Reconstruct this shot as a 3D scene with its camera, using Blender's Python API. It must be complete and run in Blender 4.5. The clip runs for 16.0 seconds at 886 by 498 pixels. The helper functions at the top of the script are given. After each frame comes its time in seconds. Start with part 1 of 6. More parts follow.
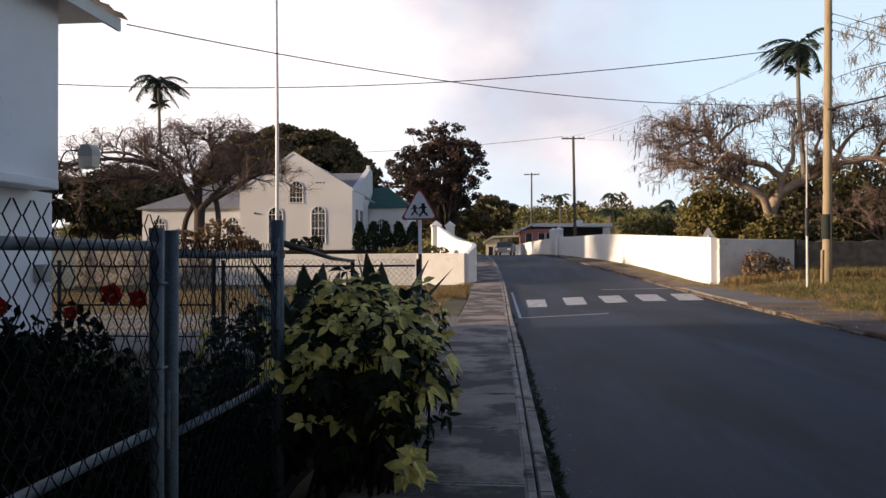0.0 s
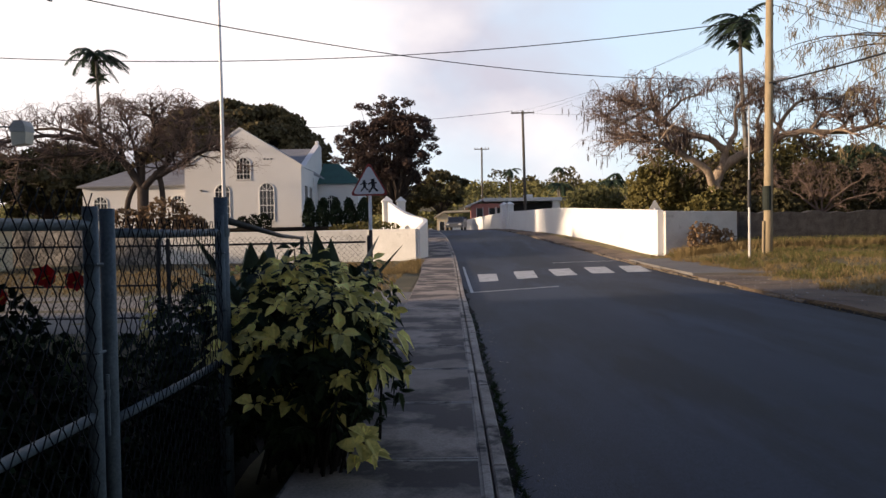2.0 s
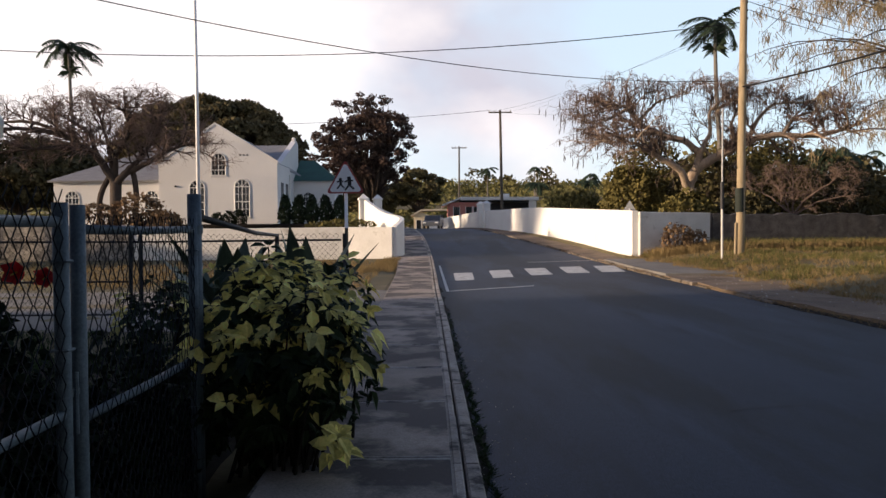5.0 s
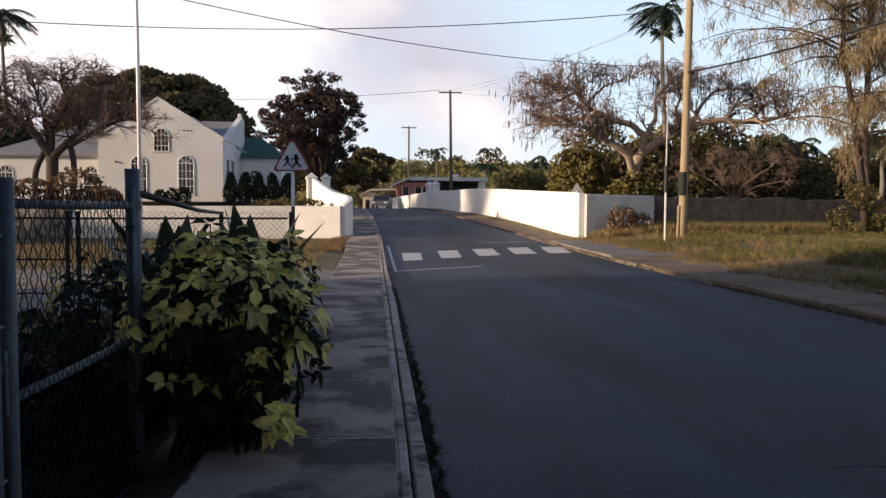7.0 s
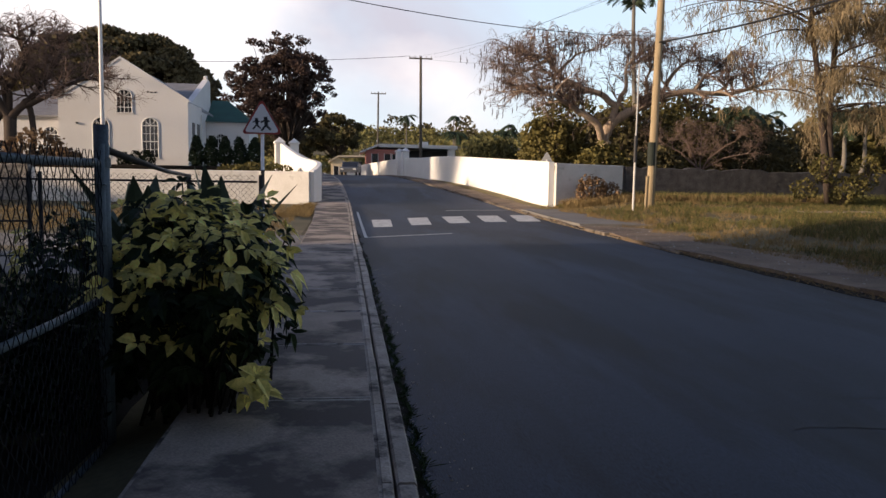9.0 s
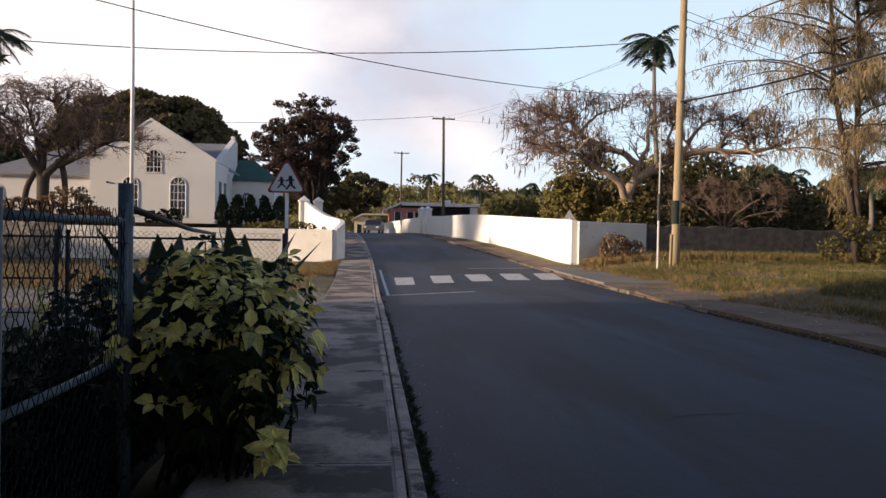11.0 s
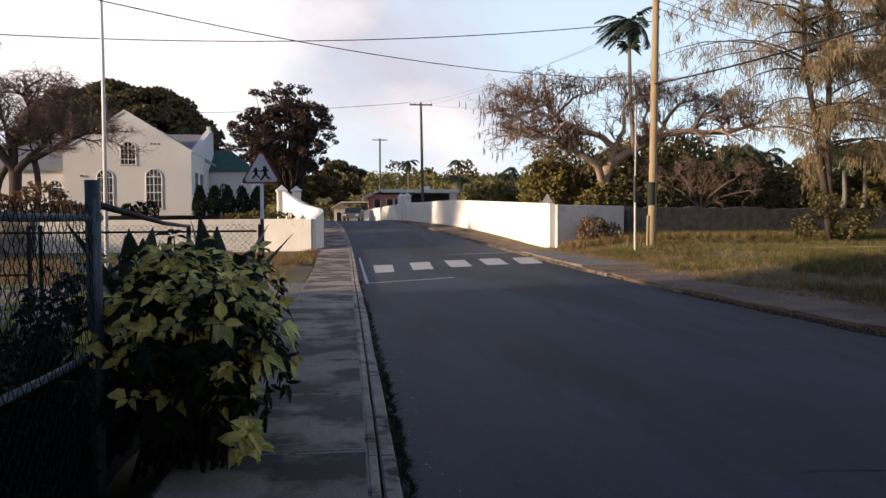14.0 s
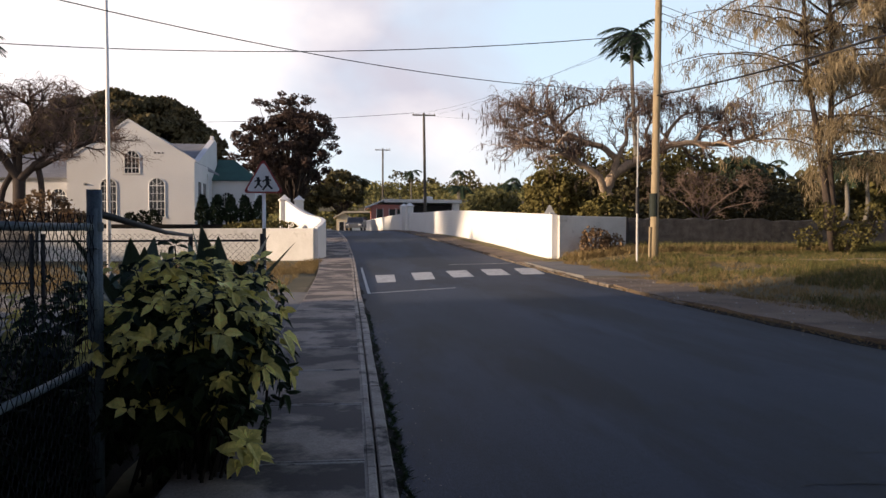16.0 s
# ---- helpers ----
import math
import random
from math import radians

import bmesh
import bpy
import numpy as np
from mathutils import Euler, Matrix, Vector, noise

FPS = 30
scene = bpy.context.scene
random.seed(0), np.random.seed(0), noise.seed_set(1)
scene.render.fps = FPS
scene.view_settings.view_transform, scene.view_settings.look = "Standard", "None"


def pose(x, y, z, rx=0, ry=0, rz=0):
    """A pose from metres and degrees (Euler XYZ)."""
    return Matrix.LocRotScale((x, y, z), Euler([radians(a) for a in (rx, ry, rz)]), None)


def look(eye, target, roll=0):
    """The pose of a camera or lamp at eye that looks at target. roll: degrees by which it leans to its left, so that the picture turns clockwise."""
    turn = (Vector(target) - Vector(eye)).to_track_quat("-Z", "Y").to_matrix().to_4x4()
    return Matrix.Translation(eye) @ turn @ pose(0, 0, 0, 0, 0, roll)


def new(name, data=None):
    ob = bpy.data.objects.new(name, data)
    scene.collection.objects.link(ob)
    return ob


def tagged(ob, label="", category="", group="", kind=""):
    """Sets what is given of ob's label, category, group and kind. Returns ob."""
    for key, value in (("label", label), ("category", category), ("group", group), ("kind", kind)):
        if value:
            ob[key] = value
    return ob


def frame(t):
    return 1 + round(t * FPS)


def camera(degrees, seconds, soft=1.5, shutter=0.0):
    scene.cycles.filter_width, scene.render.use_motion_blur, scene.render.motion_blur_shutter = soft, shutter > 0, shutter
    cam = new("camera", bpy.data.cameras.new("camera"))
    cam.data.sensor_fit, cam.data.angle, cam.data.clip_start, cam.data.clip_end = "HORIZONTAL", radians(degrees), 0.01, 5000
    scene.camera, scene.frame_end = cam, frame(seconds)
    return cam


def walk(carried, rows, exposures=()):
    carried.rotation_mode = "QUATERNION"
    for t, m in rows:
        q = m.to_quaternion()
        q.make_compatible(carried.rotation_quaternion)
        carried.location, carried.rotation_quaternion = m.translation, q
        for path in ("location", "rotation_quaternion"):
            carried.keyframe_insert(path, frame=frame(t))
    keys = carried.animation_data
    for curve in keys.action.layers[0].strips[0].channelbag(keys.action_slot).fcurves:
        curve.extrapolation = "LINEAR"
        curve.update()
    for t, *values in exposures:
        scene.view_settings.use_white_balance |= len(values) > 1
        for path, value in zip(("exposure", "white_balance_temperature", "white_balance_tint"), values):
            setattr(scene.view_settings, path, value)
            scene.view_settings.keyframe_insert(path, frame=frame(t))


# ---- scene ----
cam = camera(61.4, 16.0)
PATH = [
    (0, (-0.072, -0.127, 1.556), (-0.244, 1.865, 1.577), -0.2),
    (0.5, (-0.071, -0.098, 1.556), (-0.218, 1.897, 1.569), -0.8),
    (1, (-0.067, -0.093, 1.558), (-0.156, 1.905, 1.551), -1.0),
    (1.5, (-0.072, -0.073, 1.553), (-0.14, 1.925, 1.523), -1.2),
    (2, (-0.067, -0.067, 1.555), (-0.11, 1.932, 1.509), -1.0),
    (2.5, (-0.074, -0.06, 1.558), (-0.096, 1.939, 1.504), -0.8),
    (3, (-0.058, -0.086, 1.555), (-0.066, 1.913, 1.505), -1.2),
    (5.5, (-0.051, -0.081, 1.562), (-0.005, 1.918, 1.511), 0.3),
    (6, (-0.044, -0.072, 1.558), (0.094, 1.922, 1.517), 0.3),
    (6.5, (-0.043, -0.06, 1.55), (0.105, 1.933, 1.47), 0.2),
    (7, (-0.035, -0.074, 1.553), (0.121, 1.918, 1.449), 0.2),
    (7.5, (-0.032, -0.09, 1.551), (0.137, 1.898, 1.409), 0.3),
    (8, (-0.039, -0.092, 1.542), (0.171, 1.888, 1.363), 0.5),
    (8.5, (-0.063, -0.083, 1.528), (0.174, 1.893, 1.328), 0.8),
    (9, (-0.088, -0.04, 1.517), (0.153, 1.937, 1.329), 1.0),
    (9.5, (-0.122, 0.024, 1.511), (0.115, 2.009, 1.439), 1.9),
    (12, (-0.05, 0.044, 1.528), (0.106, 2.038, 1.495), 0.4),
    (12.5, (-0.033, 0.014, 1.532), (0.16, 2.004, 1.485), 0.5),
    (13, (-0.02, -0.009, 1.542), (0.198, 1.979, 1.502), 0.0),
    (13.5, (-0.016, -0.026, 1.542), (0.199, 1.962, 1.488), -0.2),
    (14, (-0.014, -0.029, 1.538), (0.216, 1.956, 1.466), -0.3),
    (14.5, (-0.018, -0.018, 1.541), (0.211, 1.967, 1.46), -0.1),
    (15, (-0.012, -0.021, 1.541), (0.202, 1.966, 1.462), -0.3),
    (15.5, (-0.008, -0.034, 1.546), (0.226, 1.951, 1.486), 0.1),
    (16, (-0.001, -0.04, 1.544), (0.223, 1.947, 1.499), -0.0),
]
walk(cam, [(t, look(eye, target, roll)) for t, eye, target, roll in PATH])
# ---- light ----
SUN_AZ, SUN_EL = radians(-103), radians(10.5)   # azimuth from +y, clockwise
SUN_DIR = Vector((math.sin(SUN_AZ) * math.cos(SUN_EL), math.cos(SUN_AZ) * math.cos(SUN_EL), math.sin(SUN_EL)))


def make_world():
    world = bpy.data.worlds.new("evening_sky")
    scene.world = world
    world.use_nodes = True
    nt = world.node_tree
    nt.nodes.clear()
    out = nt.nodes.new("ShaderNodeOutputWorld")
    bg = nt.nodes.new("ShaderNodeBackground")
    sky = nt.nodes.new("ShaderNodeTexSky")
    sky.sky_type, sky.sun_disc = "NISHITA", False
    sky.sun_elevation, sky.sun_rotation = SUN_EL, SUN_AZ
    sky.air_density, sky.dust_density = 1.0, 1.5
    co = nt.nodes.new("ShaderNodeTexCoord")
    stretch = nt.nodes.new("ShaderNodeMapping")
    stretch.inputs["Location"].default_value = CLOUD_SHIFT
    stretch.inputs["Scale"].default_value = (1.0, 1.0, 1.7)
    n1 = nt.nodes.new("ShaderNodeTexNoise")
    n1.inputs["Scale"].default_value, n1.inputs["Detail"].default_value, n1.inputs["Roughness"].default_value = 1.9, 5, 0.5
    n1.inputs["Distortion"].default_value = 0.35
    ramp = nt.nodes.new("ShaderNodeValToRGB")
    ramp.color_ramp.elements[0].position, ramp.color_ramp.elements[1].position = 0.42, 0.62
    n2 = nt.nodes.new("ShaderNodeTexNoise")
    n2.inputs["Scale"].default_value, n2.inputs["Detail"].default_value = 2.6, 6
    tone = nt.nodes.new("ShaderNodeValToRGB")
    tone.color_ramp.elements[0].position, tone.color_ramp.elements[1].position = 0.36, 0.6
    tone.color_ramp.elements[0].color = (4.5, 4.35, 5.0, 1)
    tone.color_ramp.elements[1].color = (8.0, 7.3, 7.2, 1)
    mix = nt.nodes.new("ShaderNodeMix")
    mix.data_type = "RGBA"
    veil = nt.nodes.new("ShaderNodeMix")
    veil.data_type = "RGBA"
    veil.inputs[0].default_value = 0.55
    veil.inputs[7].default_value = (7.2, 8.6, 10.3, 1)
    nt.links.new(co.outputs["Generated"], stretch.inputs[0])
    nt.links.new(stretch.outputs[0], n1.inputs["Vector"])
    nt.links.new(stretch.outputs[0], n2.inputs["Vector"])
    # a bank of cloud ahead and to the left of the road, thinning to clear sky on the right
    axis = nt.nodes.new("ShaderNodeSeparateXYZ")
    nt.links.new(co.outputs["Generated"], axis.inputs[0])
    for source, ramp_node, edge, lift in ((n1, ramp, 0.13, -0.62), (n2, tone, -0.02, -0.75)):
        side = nt.nodes.new("ShaderNodeMath")
        side.operation = "MULTIPLY_ADD"
        side.inputs[1].default_value, side.inputs[2].default_value = lift, -lift * edge
        cap = nt.nodes.new("ShaderNodeClamp")
        cap.inputs["Min"].default_value, cap.inputs["Max"].default_value = -0.16, 0.10
        total = nt.nodes.new("ShaderNodeMath")
        nt.links.new(axis.outputs["X"], side.inputs[0])
        nt.links.new(side.outputs[0], cap.inputs[0])
        nt.links.new(source.outputs["Fac"], total.inputs[0])
        nt.links.new(cap.outputs[0], total.inputs[1])
        nt.links.new(total.outputs[0], ramp_node.inputs[0])
    nt.links.new(sky.outputs[0], veil.inputs[6])
    nt.links.new(ramp.outputs[0], mix.inputs[0])
    nt.links.new(veil.outputs[2], mix.inputs[6])
    nt.links.new(tone.outputs[0], mix.inputs[7])
    # an evening sky: bright low down, most of all ahead round the veiled sun, and deep blue overhead
    dot = nt.nodes.new("ShaderNodeVectorMath")
    dot.operation = "DOT_PRODUCT"
    dot.inputs[1].default_value = Vector((-0.42, 0.88, 0.0)).normalized()
    glow = nt.nodes.new("ShaderNodeMapRange")
    glow.interpolation_type = "SMOOTHSTEP"
    glow.inputs["From Min"].default_value, glow.inputs["From Max"].default_value = -0.6, 1.0
    glow.inputs["To Min"].default_value, glow.inputs["To Max"].default_value = 1.1, 1.5
    part_z = nt.nodes.new("ShaderNodeSeparateXYZ")
    high = nt.nodes.new("ShaderNodeMapRange")
    high.interpolation_type = "SMOOTHSTEP"
    high.inputs["From Min"].default_value, high.inputs["From Max"].default_value = 0.28, 0.75
    high.inputs["To Min"].default_value, high.inputs["To Max"].default_value = 0.0, 1.0
    tint = nt.nodes.new("ShaderNodeMix")
    tint.data_type = "RGBA"
    tint.inputs[6].default_value, tint.inputs[7].default_value = (1, 1, 1, 1), (0.14, 0.21, 0.40, 1)
    both = nt.nodes.new("ShaderNodeVectorMath")
    both.operation = "MULTIPLY"
    scale = nt.nodes.new("ShaderNodeVectorMath")
    scale.operation = "SCALE"
    nt.links.new(co.outputs["Generated"], dot.inputs[0])
    nt.links.new(co.outputs["Generated"], part_z.inputs[0])
    nt.links.new(part_z.outputs["Z"], high.inputs["Value"])
    nt.links.new(dot.outputs["Value"], glow.inputs["Value"])
    nt.links.new(high.outputs[0], tint.inputs[0])
    nt.links.new(mix.outputs[2], both.inputs[0])
    nt.links.new(tint.outputs[2], both.inputs[1])
    nt.links.new(both.outputs[0], scale.inputs[0])
    nt.links.new(glow.outputs[0], scale.inputs["Scale"])
    nt.links.new(scale.outputs[0], bg.inputs[0])
    bg.inputs[1].default_value = SKY_STRENGTH
    nt.links.new(bg.outputs[0], out.inputs[0])


CLOUD_SHIFT = (0.3, 0.15, 0.1)
SKY_STRENGTH = 0.068
scene.view_settings.exposure = 0.6
make_world()
sun_data = bpy.data.lights.new("sun", "SUN")
sun_data.energy, sun_data.angle, sun_data.color = 4.5, radians(3.0), (1.0, 0.75, 0.52)
sun = new("sun", sun_data)
sun.matrix_world = look((-60, 10, 40), Vector((-60, 10, 40)) - SUN_DIR)


# ---- materials ----
def mat(name, base, base2=None, rough=0.8, scale=6.0, fine=60.0, bump=0.15, metal=0.0, stain=None, stain_scale=0.6, stain_at=0.58,
        vary=0.0, island=0.0, spec=0.4, translucent=0.0, stretch=(1, 1, 1)):
    """A surface with two scales of noise, stains with their own shape and fine relief."""
    m = bpy.data.materials.new(name)
    m.use_nodes = True
    nt = m.node_tree
    bsdf = nt.nodes["Principled BSDF"]
    base2 = base2 or tuple(c * 0.7 for c in base)
    co = nt.nodes.new("ShaderNodeTexCoord")
    mp = nt.nodes.new("ShaderNodeMapping")
    mp.inputs["Scale"].default_value = stretch
    nt.links.new(co.outputs["Object"], mp.inputs[0])
    a = nt.nodes.new("ShaderNodeTexNoise")
    a.inputs["Scale"].default_value, a.inputs["Detail"].default_value = scale, 6
    b = nt.nodes.new("ShaderNodeTexNoise")
    b.inputs["Scale"].default_value, b.inputs["Detail"].default_value = fine, 4
    for n in (a, b):
        nt.links.new(mp.outputs[0], n.inputs["Vector"])
    add = nt.nodes.new("ShaderNodeMath")
    add.operation = "MULTIPLY_ADD"
    add.inputs[1].default_value = 0.45
    nt.links.new(b.outputs["Fac"], add.inputs[0])
    half = nt.nodes.new("ShaderNodeMath")
    half.operation = "MULTIPLY"
    half.inputs[1].default_value = 0.55
    nt.links.new(a.outputs["Fac"], half.inputs[0])
    nt.links.new(half.outputs[0], add.inputs[2])
    ramp = nt.nodes.new("ShaderNodeValToRGB")
    ramp.color_ramp.elements[0].position, ramp.color_ramp.elements[1].position = 0.36, 0.64
    ramp.color_ramp.elements[0].color, ramp.color_ramp.elements[1].color = (*base2, 1), (*base, 1)
    nt.links.new(add.outputs[0], ramp.inputs[0])
    colour = ramp.outputs[0]
    if stain:
        s = nt.nodes.new("ShaderNodeTexNoise")
        s.inputs["Scale"].default_value, s.inputs["Detail"].default_value, s.inputs["Roughness"].default_value = stain_scale, 7, 0.62
        nt.links.new(mp.outputs[0], s.inputs["Vector"])
        sr = nt.nodes.new("ShaderNodeValToRGB")
        sr.color_ramp.elements[0].position, sr.color_ramp.elements[1].position = stain_at, stain_at + 0.1
        nt.links.new(s.outputs["Fac"], sr.inputs[0])
        mx = nt.nodes.new("ShaderNodeMix")
        mx.data_type = "RGBA"
        nt.links.new(sr.outputs[0], mx.inputs[0])
        nt.links.new(colour, mx.inputs[6])
        mx.inputs[7].default_value = (*stain, 1)
        colour = mx.outputs[2]
    if vary or island:
        hsv = nt.nodes.new("ShaderNodeHueSaturation")
        mr = nt.nodes.new("ShaderNodeMapRange")
        if island:
            src = nt.nodes.new("ShaderNodeNewGeometry").outputs["Random Per Island"]
        else:
            src = nt.nodes.new("ShaderNodeObjectInfo").outputs["Random"]
        k = vary or island
        mr.inputs["To Min"].default_value, mr.inputs["To Max"].default_value = 1 - k, 1 + k
        nt.links.new(src, mr.inputs["Value"])
        nt.links.new(mr.outputs[0], hsv.inputs["Value"])
        nt.links.new(colour, hsv.inputs["Color"])
        colour = hsv.outputs[0]
    nt.links.new(colour, bsdf.inputs["Base Color"])
    bsdf.inputs["Roughness"].default_value, bsdf.inputs["Metallic"].default_value = rough, metal
    bsdf.inputs["Specular IOR Level"].default_value = spec
    if bump:
        bp = nt.nodes.new("ShaderNodeBump")
        bp.inputs["Strength"].default_value, bp.inputs["Distance"].default_value = bump, 0.02
        nt.links.new(add.outputs[0], bp.inputs["Height"])
        nt.links.new(bp.outputs[0], bsdf.inputs["Normal"])
    if translucent:
        tr = nt.nodes.new("ShaderNodeBsdfTranslucent")
        nt.links.new(colour, tr.inputs[0])
        ms = nt.nodes.new("ShaderNodeMixShader")
        ms.inputs[0].default_value = translucent
        nt.links.new(bsdf.outputs[0], ms.inputs[1])
        nt.links.new(tr.outputs[0], ms.inputs[2])
        nt.links.new(ms.outputs[0], nt.nodes["Material Output"].inputs[0])
    return m


